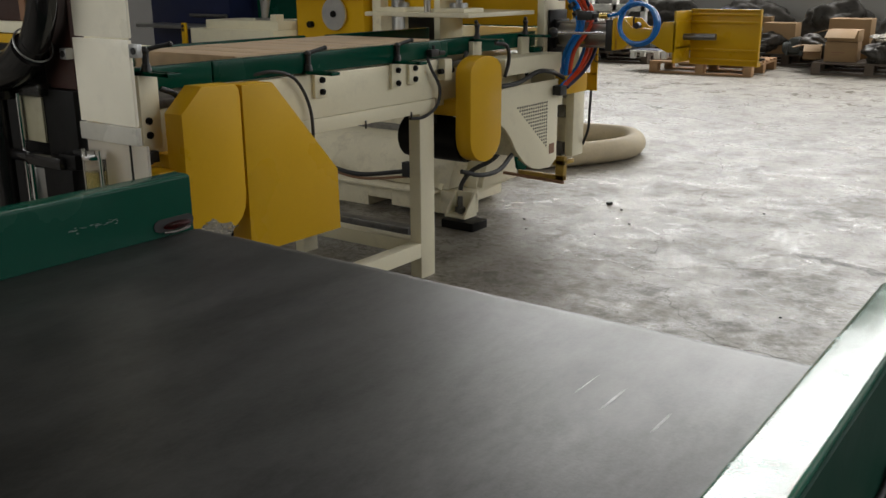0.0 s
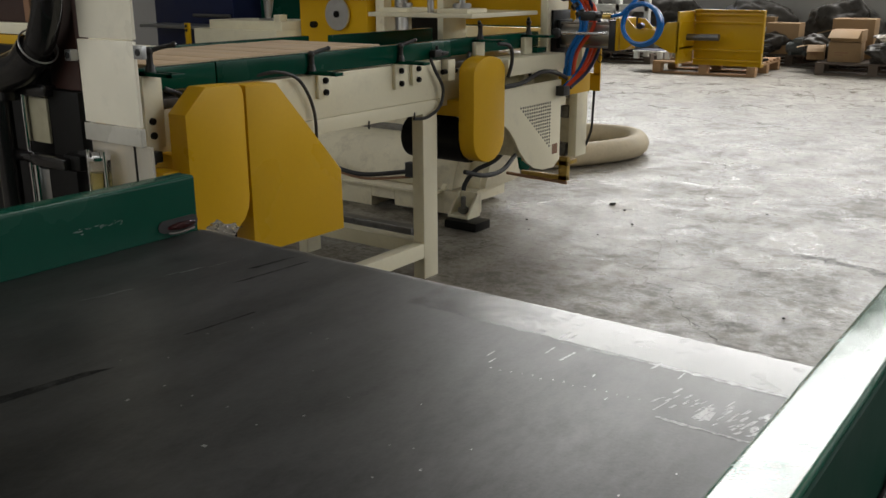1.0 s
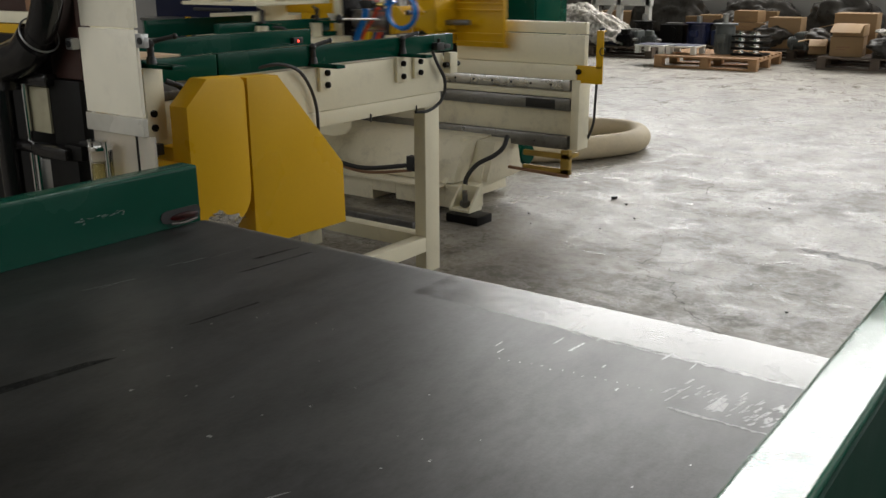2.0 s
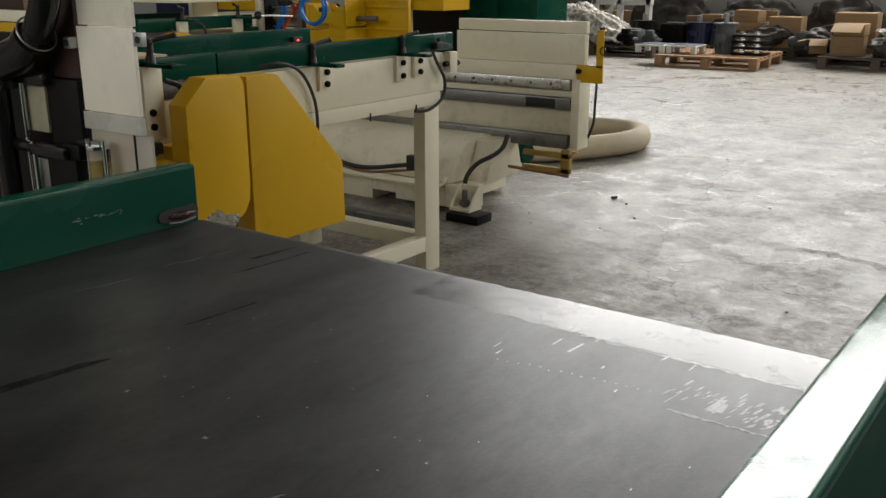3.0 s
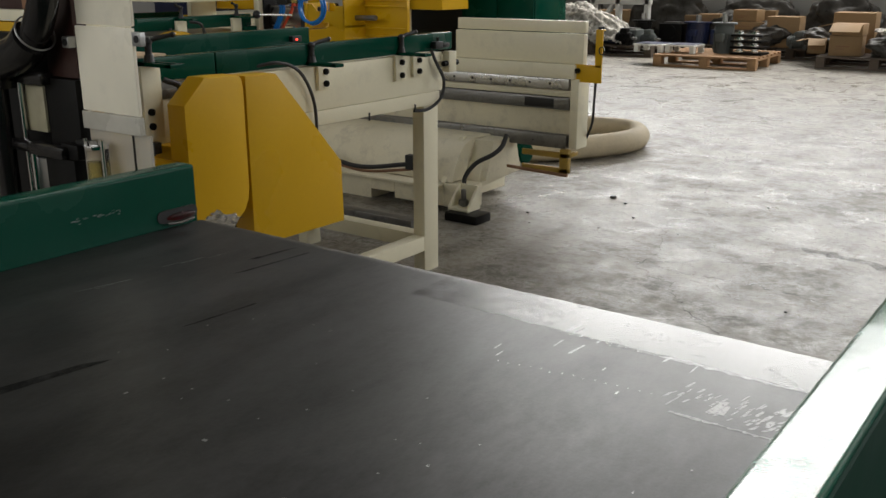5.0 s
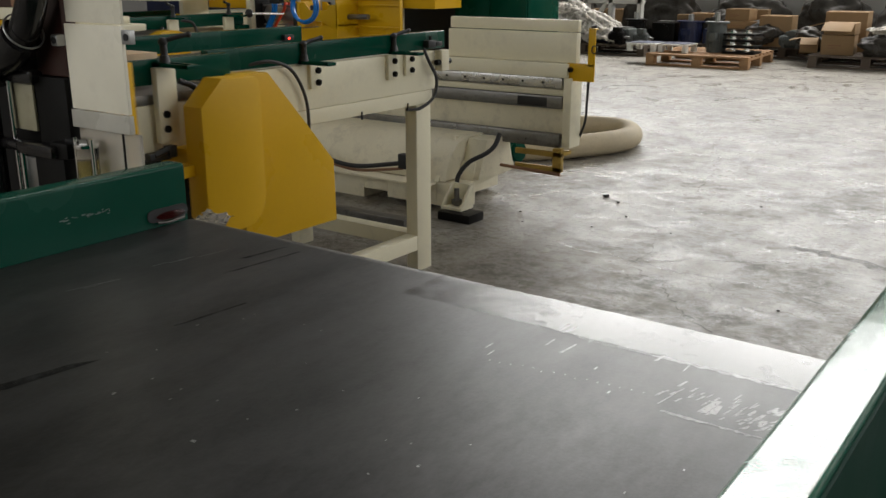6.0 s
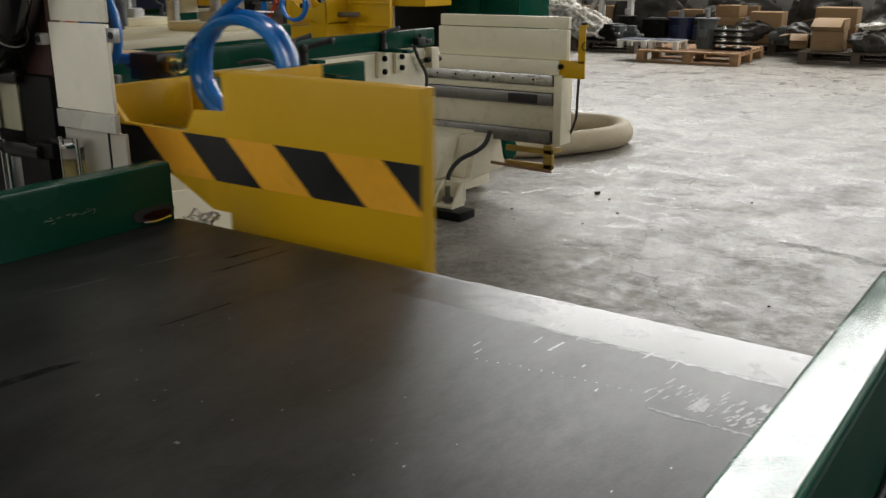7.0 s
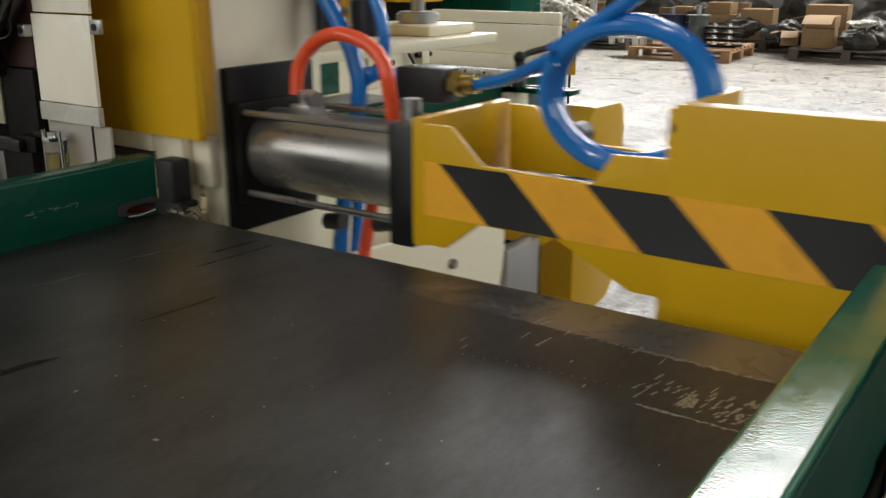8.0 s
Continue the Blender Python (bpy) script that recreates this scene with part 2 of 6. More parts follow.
def belt_material():
    m = bpy.data.materials.new("grey_belt_rubber")
    m.use_nodes = True
    n, l = m.node_tree.nodes, m.node_tree.links
    p = n["Principled BSDF"]
    co = n.new("ShaderNodeTexCoord")
    mp = n.new("ShaderNodeMapping")
    mp.inputs["Scale"].default_value = (1.0, 0.18, 1.0)
    l.new(co.outputs["Object"], mp.inputs["Vector"])
    streak = n.new("ShaderNodeTexNoise")
    streak.inputs["Scale"].default_value, streak.inputs["Detail"].default_value = 22, 8
    l.new(mp.outputs[0], streak.inputs["Vector"])
    blot = n.new("ShaderNodeTexNoise")
    blot.inputs["Scale"].default_value, blot.inputs["Detail"].default_value, blot.inputs["Roughness"].default_value = 11, 12, 0.8
    l.new(co.outputs["Object"], blot.inputs["Vector"])
    avg = n.new("ShaderNodeMixRGB")
    avg.inputs["Fac"].default_value = 0.55
    l.new(streak.outputs["Fac"], avg.inputs["Color1"])
    l.new(blot.outputs["Fac"], avg.inputs["Color2"])
    r = n.new("ShaderNodeValToRGB")
    r.color_ramp.elements[0].position, r.color_ramp.elements[1].position = 0.35, 0.65
    r.color_ramp.elements[0].color, r.color_ramp.elements[1].color = (0.006, 0.006, 0.0054, 1), (0.019, 0.0187, 0.0168, 1)
    l.new(avg.outputs[0], r.inputs["Fac"])
    l.new(r.outputs[0], p.inputs["Base Color"])
    k = n.new("ShaderNodeMapRange")
    k.inputs["From Min"].default_value, k.inputs["From Max"].default_value = 0.35, 0.65
    k.inputs["To Min"].default_value, k.inputs["To Max"].default_value = 0.36, 0.45
    l.new(avg.outputs[0], k.inputs["Value"])
    l.new(k.outputs[0], p.inputs["Roughness"])
    smear = n.new("ShaderNodeTexNoise")
    smear.inputs["Scale"].default_value, smear.inputs["Detail"].default_value, smear.inputs["Roughness"].default_value = 9, 13, 0.82
    smp = n.new("ShaderNodeMapping")
    smp.inputs["Scale"].default_value, smp.inputs["Rotation"].default_value = (1.0, 0.45, 1.0), (0, 0, 0.5)
    l.new(co.outputs["Object"], smp.inputs["Vector"])
    l.new(smp.outputs[0], smear.inputs["Vector"])
    sp = n.new("ShaderNodeMapRange")
    for key, v in zip(("From Min", "From Max", "To Min", "To Max"), (0.38, 0.62, 0.30, 0.70)):
        sp.inputs[key].default_value = v
    l.new(smear.outputs["Fac"], sp.inputs["Value"])
    l.new(sp.outputs[0], p.inputs["Specular IOR Level"])
    g = n.new("ShaderNodeTexNoise")
    g.inputs["Scale"].default_value = 300
    l.new(co.outputs["Object"], g.inputs["Vector"])
    b = n.new("ShaderNodeBump")
    b.inputs["Strength"].default_value, b.inputs["Distance"].default_value = 0.06, 0.001
    l.new(g.outputs["Fac"], b.inputs["Height"])
    l.new(b.outputs[0], p.inputs["Normal"])
    return m


CONCRETE = concrete()
BELT = belt_material()


def rubbed(name, color, rough, ior, low, high, scale, fade=None):
    """A worn film on rubber: broken up by noise, thinning out towards one side (axis, from, to) of the mark."""
    m = bpy.data.materials.new(name)
    m.use_nodes = True
    n, l = m.node_tree.nodes, m.node_tree.links
    p = n["Principled BSDF"]
    p.inputs["Roughness"].default_value, p.inputs["IOR"].default_value = rough, ior
    co = n.new("ShaderNodeTexCoord")
    k = n.new("ShaderNodeTexNoise")
    k.inputs["Scale"].default_value, k.inputs["Detail"].default_value, k.inputs["Roughness"].default_value = scale, 9, 0.75
    l.new(co.outputs["Object"], k.inputs["Vector"])
    tint = n.new("ShaderNodeValToRGB")
    tint.color_ramp.elements[0].position, tint.color_ramp.elements[1].position = 0.35, 0.65
    tint.color_ramp.elements[0].color = (*[c * 0.6 for c in color], 1)
    tint.color_ramp.elements[1].color = (*[c * 1.25 for c in color], 1)
    l.new(k.outputs["Fac"], tint.inputs["Fac"])
    l.new(tint.outputs[0], p.inputs["Base Color"])
    r = n.new("ShaderNodeMapRange")
    for key, v in zip(("From Min", "From Max", "To Min", "To Max"), (low, high, 0.0, 1.0)):
        r.inputs[key].default_value = v
    fac = k.outputs["Fac"]
    for axis, a, b in fade or ():
        sep = n.new("ShaderNodeSeparateXYZ")
        l.new(co.outputs["Object"], sep.inputs[0])
        g = n.new("ShaderNodeMapRange")
        for key, v in zip(("From Min", "From Max", "To Min", "To Max"), (a, b, -0.35, 0.0)):
            g.inputs[key].default_value = v
        l.new(sep.outputs[axis], g.inputs["Value"])
        add = n.new("ShaderNodeMath")
        add.operation = "ADD"
        l.new(fac, add.inputs[0])
        l.new(g.outputs[0], add.inputs[1])
        fac = add.outputs[0]
    l.new(fac, r.inputs["Value"])
    l.new(r.outputs[0], p.inputs["Alpha"])
    return m


SCUFF = rubbed("chalky_scuff", (0.08, 0.078, 0.074), 0.31, 4.0, 0.30, 0.52, 420)
# worn splice and its edge, thinned out leftwards as their reflection dies away
SPLICE = rubbed("worn_splice_sheen", (0.040, 0.039, 0.036), 0.27, 2.5, 0.05, 0.46, 40, ((0, -0.16, -0.02),))
SEAM = rubbed("rubbed_splice_edge_sheen", (0.07, 0.069, 0.065), 0.30, 3.8, 0.30, 0.54, 120, ((0, -0.14, 0.02),))
STAIN = rubbed("rubbed_belt_stain", (0.005, 0.005, 0.005), 0.5, 1.2, 0.28, 0.75, 45)

# ---- mesh helpers ----
ORIGIN = {}
SHIFT = [0.0]  # x by which an assembly is set over
MIRROR = [None]  # y of the sum of a point and its mirror image, for the handed twin of a machine


def bx(x0, x1, y0, y1, z0, z1, b=0.003):
    bm = bmesh.new()
    bmesh.ops.create_cube(bm, size=1.0)
    for v in bm.verts:
        v.co = Vector(((x0 + x1) / 2 + v.co.x * (x1 - x0), (y0 + y1) / 2 + v.co.y * (y1 - y0), (z0 + z1) / 2 + v.co.z * (z1 - z0)))
    b = min(b, 0.3 * min(abs(x1 - x0), abs(y1 - y0), abs(z1 - z0)))
    if b > 0:
        bmesh.ops.bevel(bm, geom=bm.edges[:], offset=b, segments=2, affect="EDGES", profile=0.6)
    return bm


def prism(points, axis, a, b, bev=0.002):
    """A plate of that outline: axis y takes (x, z), x takes (y, z), z takes (x, y)."""
    bm = bmesh.new()
    put = {"x": lambda u, v, w: (w, u, v), "y": lambda u, v, w: (u, w, v), "z": lambda u, v, w: (u, v, w)}[axis]
    lo = [bm.verts.new(put(u, v, a)) for u, v in points]
    hi = [bm.verts.new(put(u, v, b)) for u, v in points]
    bm.faces.new(lo)
    bm.faces.new(hi)
    for i in range(len(points)):
        j = (i + 1) % len(points)
        bm.faces.new((lo[i], lo[j], hi[j], hi[i]))
    bmesh.ops.recalc_face_normals(bm, faces=bm.faces[:])
    if bev:
        caps = [e for e in bm.edges if len({f for f in e.link_faces if len(f.verts) == len(points) and len(points) != 4}) == 1]
        if len(points) == 4:
            caps = bm.edges[:]
        bmesh.ops.bevel(bm, geom=caps, offset=bev, segments=2, affect="EDGES", profile=0.6)
    return bm


def rod(p0, p1, r, seg=18, r2=None, bev=0.0):
    bm = bmesh.new()
    p0, p1 = Vector(p0), Vector(p1)
    d = p1 - p0
    bmesh.ops.create_cone(bm, cap_ends=True, segments=seg, radius1=r, radius2=r if r2 is None else r2, depth=d.length)
    if bev:
        rim = [e for e in bm.edges if abs(e.verts[0].co.z - e.verts[1].co.z) < 1e-6]
        bmesh.ops.bevel(bm, geom=rim, offset=bev, segments=2, affect="EDGES")
    bm.transform(Matrix.Translation((p0 + p1) / 2) @ d.to_track_quat("Z", "Y").to_matrix().to_4x4())
    return bm


def spline(points, steps=8):
    pts = [Vector(p) for p in points]
    pts = [2 * pts[0] - pts[1]] + pts + [2 * pts[-1] - pts[-2]]
    out = []
    for i in range(1, len(pts) - 2):
        a, b, c, d = pts[i - 1:i + 3]
        for k in range(steps):
            t = k / steps
            out.append(0.5 * (2 * b + (c - a) * t + (2 * a - 5 * b + 4 * c - d) * t * t + (3 * b - a - 3 * c + d) * t ** 3))
    return out + [pts[-2]]


def tube(points, r, seg=10, steps=8, ribs=0.0, smooth=True):
    """A round hose along points; ribs: how far its rings stand out."""
    path = spline(points, steps) if smooth else [Vector(p) for p in points]
    bm = bmesh.new()
    rings, up = [], Vector((0, 0, 1))
    for i, p in enumerate(path):
        d = (path[min(i + 1, len(path) - 1)] - path[max(i - 1, 0)]).normalized()
        side = d.cross(up)
        if side.length < 0.05:
            side = d.cross(Vector((1, 0, 0)))
        side.normalize()
        top = side.cross(d).normalized()
        up = top
        rr = r + (ribs if i % 2 else 0)
        rings.append([bm.verts.new(p + rr * (math.cos(2 * math.pi * k / seg) * side + math.sin(2 * math.pi * k / seg) * top)) for k in range(seg)])
    for a, b in zip(rings, rings[1:]):
        for k in range(seg):
            bm.faces.new((a[k], a[(k + 1) % seg], b[(k + 1) % seg], b[k]))
    bm.faces.new(rings[0])
    bm.faces.new(rings[-1])
    bmesh.ops.recalc_face_normals(bm, faces=bm.faces[:])
    return bm


def ball(c, r, seg=12):
    bm = bmesh.new()
    bmesh.ops.create_uvsphere(bm, u_segments=seg, v_segments=seg // 2 + 2, radius=r, matrix=Matrix.Translation(c))
    return bm


def join(*bms):
    out = bmesh.new()
    for b in bms:
        me = bpy.data.meshes.new("t")
        b.to_mesh(me)
        b.free()
        out.from_mesh(me)
        bpy.data.meshes.remove(me)
    return out


def turned(bm, m):
    bm.transform(m)
    return bm


def finish(name, bm, material, origin):
    if MIRROR[0] is not None:
        for v in bm.verts:
            v.co.y = MIRROR[0] - v.co.y
        bmesh.ops.reverse_faces(bm, faces=bm.faces[:])
    bmesh.ops.translate(bm, verts=bm.verts[:], vec=Vector((SHIFT[0], 0, 0)) - Vector(origin))
    me = bpy.data.meshes.new(name)
    bm.to_mesh(me)
    bm.free()
    me.materials.append(material)
    for f in me.polygons:
        f.use_smooth = True
    me.set_sharp_from_angle(angle=radians(32))
    return new(name, me)


def thing(name, origin, label, category, group="", kind=""):
    ob = tagged(new(name), label, category, group, kind)
    ob.empty_display_size = 0.1
    ob.location = origin
    ORIGIN[ob.name] = Vector(origin)
    return ob


def part(name, bm, material, parent, label=""):
    o = ORIGIN[parent.name]
    ob = finish(name, bm, material, o)
    ob.parent = parent
    ORIGIN[ob.name] = o
    return tagged(ob, label)


def solid(name, bm, material, label, category, group="", kind=""):
    """A thing that is one mesh, with its origin under its middle."""
    xs, ys, zs = zip(*[v.co for v in bm.verts])
    o = Vector(((min(xs) + max(xs)) / 2, (min(ys) + max(ys)) / 2, min(zs)))
    if MIRROR[0] is not None:
        o.y = MIRROR[0] - o.y
    ob = finish(name, bm, material, o)
    ob.location = o
    ORIGIN[ob.name] = o
    return tagged(ob, label, category, group, kind)


def setting(name, bm, material, label="", category="structure"):
    ob = finish(name, bm, material, (0, 0, 0))
    ORIGIN[ob.name] = Vector((0, 0, 0))
    return tagged(ob, label, category, "", "structure")


# ---- the hall ----
XW, XE, YS = -13.0, 7.0, -6.0
bm = bmesh.new()
bmesh.ops.create_grid(bm, x_segments=40, y_segments=40, size=1.0)
for v in bm.verts:
    v.co = Vector(((XW + XE) / 2 + v.co.x * (XE - XW) / 2, (YS + WALL_Y) / 2 + v.co.y * (WALL_Y - YS) / 2, 0))
setting("floor", bm, CONCRETE, "worn grey concrete workshop floor with hairline cracks", "floor")
# far wall, built round its window openings
pieces = [bx(XW, XE, WALL_Y, WALL_Y + 0.25, -0.05, SILL, 0), bx(XW, XE, WALL_Y, WALL_Y + 0.25, HEAD, ROOF_Z, 0)]
edges = [XW] + [v for bay in BAYS for v in bay] + [XE]
for a, b in zip(edges[0::2], edges[1::2]):
    pieces.append(bx(a, b, WALL_Y, WALL_Y + 0.25, SILL, HEAD, 0))
setting("wall_north", join(*pieces), WALL_PAINT, "pale grey plastered factory wall with tall windows", "wall")
# unseen west and east walls take the darkened plaster, as does the roof
setting("wall_west", bx(XW - 0.25, XW, YS, WALL_Y + 0.25, -0.05, ROOF_Z, 0), DARKENED_WALL, "unseen wall, darkened to keep reflections dim", "wall")
pieces, edges = [bx(XE, XE + 0.25, YS, WALL_Y + 0.25, -0.05, S_SILL, 0), bx(XE, XE + 0.25, YS, WALL_Y + 0.25, S_HEAD, ROOF_Z, 0)], [YS] + [v for r in EAST for v in r] + [WALL_Y + 0.25]
for a, b in zip(edges[0::2], edges[1::2]):
    pieces.append(bx(XE, XE + 0.25, a, b, S_SILL, S_HEAD, 0))
setting("wall_east", join(*pieces), DARKENED_WALL, "unseen wall, darkened to dim reflections, with openings for added lights", "wall")
pieces, edges = [bx(XW, XE, YS - 0.25, YS, -0.05, S_SILL, 0), bx(XW, XE, YS - 0.25, YS, S_HEAD, ROOF_Z, 0)], [XW] + [v for r in SOUTH for v in r] + [XE]
for a, b in zip(edges[0::2], edges[1::2]):
    pieces.append(bx(a, b, YS - 0.25, YS, S_SILL, S_HEAD, 0))
setting("wall_south", join(*pieces), WALL_PAINT, "pale grey plastered wall", "wall")
pieces, edges = [], [XW - 0.25] + [v for r in ROOF_OPENINGS for v in r] + [XE + 0.25]
for a, b in zip(edges[0::2], edges[1::2]):
    pieces.append(bx(a, b, -4.0, 8.0, ROOF_Z, ROOF_Z + 0.2, 0))
pieces += [bx(XW - 0.25, XE + 0.25, YS - 0.25, -4.0, ROOF_Z, ROOF_Z + 0.2, 0), bx(XW - 0.25, XE + 0.25, 8.0, WALL_Y + 0.25, ROOF_Z, ROOF_Z + 0.2, 0)]
setting("ceiling", join(*pieces), DARKENED_WALL, "unseen darkened roof with openings for added lights", "ceiling")
for i, (x0, x1) in enumerate(BAYS):
    w = setting("window_%d" % (i + 1), join(*[bx(x0 + (x1 - x0) * k / 3 - 0.03, x0 + (x1 - x0) * k / 3 + 0.03, WALL_Y + 0.03, WALL_Y + 0.08, SILL, HEAD, 0) for k in (0, 1, 2, 3)],
                                            *[bx(x0, x1, WALL_Y + 0.035, WALL_Y + 0.075, z - 0.03, z + 0.03, 0) for z in (SILL + 0.03, SILL + 1.7, HEAD - 0.03)]),
                GREY_PAINT, "tall grey steel factory window", "window")

# ---- near belt conveyor ----
BELT_Z, BELT_W = 0.82, 0.738
conveyor = thing("belt_conveyor", (BELT_W / 2, -1.6, 0), "grey rubber belt conveyor between green enamelled side guards", "conveyor")
R_NOSE = 0.042
NOSE_Y = -0.0075  # roller axis
arc = [(NOSE_Y + R_NOSE * math.sin(a), BELT_Z - R_NOSE + R_NOSE * math.cos(a)) for a in [math.pi * k / 14 for k in range(15)]]
inner = [(NOSE_Y + (R_NOSE - 0.004) * math.sin(a), BELT_Z - R_NOSE + (R_NOSE - 0.004) * math.cos(a)) for a in [math.pi * k / 14 for k in range(15)]]
belt = part("belt", prism([(-3.2, BELT_Z)] + arc + [(-3.2, BELT_Z - 2 * R_NOSE), (-3.2, BELT_Z - 2 * R_NOSE + 0.004)] + inner[::-1] + [(-3.2, BELT_Z - 0.004)], "x", 0.001, BELT_W - 0.001, 0), BELT, conveyor, "dark grey rubber belt, scuffed")
part("nose_roller", rod((0.004, NOSE_Y, BELT_Z - R_NOSE), (BELT_W - 0.004, NOSE_Y, BELT_Z - R_NOSE), R_NOSE - 0.005, 24), STEEL, conveyor)
part("slide_bed", bx(0.005, BELT_W - 0.005, -3.2, -0.09, BELT_Z - 0.03, BELT_Z - 0.006), STEEL_DULL, conveyor)


def guard(x0, x1):
    """A folded green side guard with a rounded top."""
    r = 0.004
    prof = [(x0, 0.70), (x1, 0.70)] + [(x1 - r + r * math.cos(a), 0.886 - r + r * math.sin(a)) for a in (0, 0.5, 1.0, 1.57)]
    prof += [(x0 + r - r * math.cos(a), 0.886 - r + r * math.sin(a)) for a in (1.57, 1.0, 0.5, 0)]
    return prof


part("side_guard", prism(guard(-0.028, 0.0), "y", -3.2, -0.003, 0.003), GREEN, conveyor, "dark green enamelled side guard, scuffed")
part("side_guard", prism(guard(0.7385, 0.7725), "y", -3.2, 0.03, 0.003), GREEN_RAIL_LIT, conveyor, "glossy green enamelled side guard, daylight put into its lighter colour")
part("side_channel", bx(0.7730, 0.778, -3.2, -0.61, 0.60, 0.735, 0.002), GREEN_SHADED, conveyor, "side skirt in the dull shaded green")
# thin sheet added over the guard to keep its outer side dark
part("shade_skin", bx(0.7726, 0.7745, -3.2, 0.029, 0.70, 0.879, 0), GREEN_SHADED, conveyor, "added thin sheet, the outer face's shade in its colour")
part("side_channel", bx(-0.055, -0.004, -3.2, -0.01, 0.60, 0.70), GREEN, conveyor)
for x in (0.0, 0.70):
    for y in (-0.45, -2.6):
        part("leg", bx(x, x + 0.05, y, y + 0.05, 0.0, 0.60), GREEN, conveyor)
marks = random.Random(8)
part("scratches", join(*[prism([(y, z), (y + w, z + h), (y + w * 1.1, z + h * 0.5), (y + w * 0.4, z - h)], "x", 0.0, 0.0003 + 0.00001 * k, 0) for k, (y, z, w, h) in enumerate([(marks.uniform(-0.165, -0.10), marks.gauss(0.852, 0.0016), marks.uniform(0.002, 0.006), marks.uniform(0.0002, 0.0006)) for _ in range(26)])]), SCUFF, conveyor, "pale rubbed scratches")
# light sensor let into the end of the guard
sensor = thing("light_sensor", (0.0, -0.03, 0.822), "dark red light sensor with chrome rim in a guard slot", "sensor")
part("housing", prism([(-0.052 + 0.008 * math.cos(a) if i < 5 else -0.010 + 0.006 * math.cos(a), 0.833 + 0.0075 * math.sin(a)) for i, a in enumerate([1.57, 2.4, 3.14, 3.9, 4.71, 4.71, 5.5, 6.28, 7.0, 7.85])], "x", 0.0005, 0.0015, 0), DARK_RUBBER, sensor, "black slot lining")
part("lens", turned(ball((0, 0, 0), 1.0, 16), Matrix.Translation((0.002, -0.028, 0.831)) @ Matrix.Diagonal((0.0035, 0.020, 0.0045, 1))), RED_LENS, sensor, "dark red lens")
part("rim", tube([(0.006, -0.05, 0.826), (0.008, -0.035, 0.825), (0.008, -0.015, 0.827)], 0.0016, 6), CHROME, sensor, "chrome rim")
# crumpled film stuck to the end of the guard
bm = bmesh.new()
bmesh.ops.create_grid(bm, x_segments=16, y_segments=10, size=1.0)
for v in bm.verts:
    n = noise.noise_vector(Vector((v.co.x * 2.6, v.co.y * 2.2, 4.0)))
    v.co = Vector((0.016 + v.co.x * 0.026, 0.020 + v.co.y * 0.010 + n.y * 0.005, 0.816 + 0.008 * abs(n.z) + 0.005 * v.co.y))
solid("plastic_film", bm, FILM, "crumpled clear plastic film at the conveyor end", "film")
# drive box and bolt outside the right guard
drive = thing("conveyor_drive", (0.84, -0.25, 0.0), "black conveyor drive with a pale bolt beside the guard", "drive")
part("housing", join(bx(0.779, 0.96, -0.60, 0.10, 0.40, 0.735, 0.006), bx(0.7750, 0.780, -0.60, 0.10, 0.736, 0.788, 0.003)), BLACK_STEEL, drive)
part("cover", prism([(-0.10, 0.74), (0.05, 0.74), (0.04, 0.792), (-0.085, 0.800)], "x", 0.7805, 0.795, 0.003), BLACK, drive)
part("shaft", rod((0.78, 0.01, 0.775), (0.802, 0.01, 0.775), 0.010, 16, bev=0.002), STEEL_DULL, drive)
part("shaft", rod((0.78, -0.055, 0.778), (0.800, -0.055, 0.778), 0.007, 16, bev=0.002), STEEL_DULL, drive)
part("bolt", join(rod((0.793, -0.135, 0.735), (0.793, -0.135, 0.803), 0.006, 6, bev=0.001), rod((0.793, -0.135, 0.735), (0.793, -0.135, 0.794), 0.0105, 18)), CREAM, drive, "cream painted hexagon bolt")

# ---- end frame of the shaping machine beside the belt ----
SHIFT[0] = 0.022
frame_l = thing("end_frame", (-0.25, 0.0, 0), "wrapped white post and oiled brown plate of a machine end frame", "machine frame")
part("post", join(bx(-0.227, -0.117, 0.0, 0.004, 1.036, 2.4, 0.001), bx(-0.231, -0.118, -0.001, 0.004, 0.931, 1.034, 0.001)), POST_WRAP, frame_l, "white post wrapped in plastic sheet")
part("film_hem", bx(-0.232, -0.116, -0.003, 0.0045, 0.908, 0.930, 0.001), GREY_FILM, frame_l, "greyed hem of the plastic wrap")
part("acrylic_shield", join(bx(-0.230, -0.142, 0.004, 0.008, 0.60, 0.9075, 0.001), bx(-0.139, -0.108, 0.004, 0.008, 0.60, 0.9075, 0.001)), ACRYLIC, frame_l, "clear smoky acrylic shield")
part("shield_seam", bx(-0.1418, -0.1392, 0.003, 0.009, 0.60, 0.9075, 0), BLACK_STEEL, frame_l, "dark seam")
part("top_gap_bar", join(bx(-0.96, -0.306, 0.032, 0.045, 1.032, 1.048, 0.002)), CREAM, frame_l, "cream bar")
part("top_gap_plate", bx(-0.96, -0.306, 0.034, 0.044, 1.0, 1.031, 0.002), YELLOW, frame_l, "yellow plate")
part("top_gap_post", bx(-0.40, -0.385, 0.032, 0.045, 1.049, 2.3, 0.002), RUST, frame_l, "rusty brown post")
part("back_cover", bx(-0.96, -0.306, 0.048, 0.055, 0.95, 2.38, 0.002), BROWN_STEEL, frame_l, "oiled brown back cover")
part("brown_plate", bx(-0.302, -0.236, 0.0, 0.02, 0.968, 2.4, 0.003), BROWN_STEEL, frame_l, "oiled dark brown steel plate")
part("black_plate", bx(-0.303, -0.235, -0.006, 0.014, 0.70, 0.967, 0.002), BLACK_STEEL, frame_l)
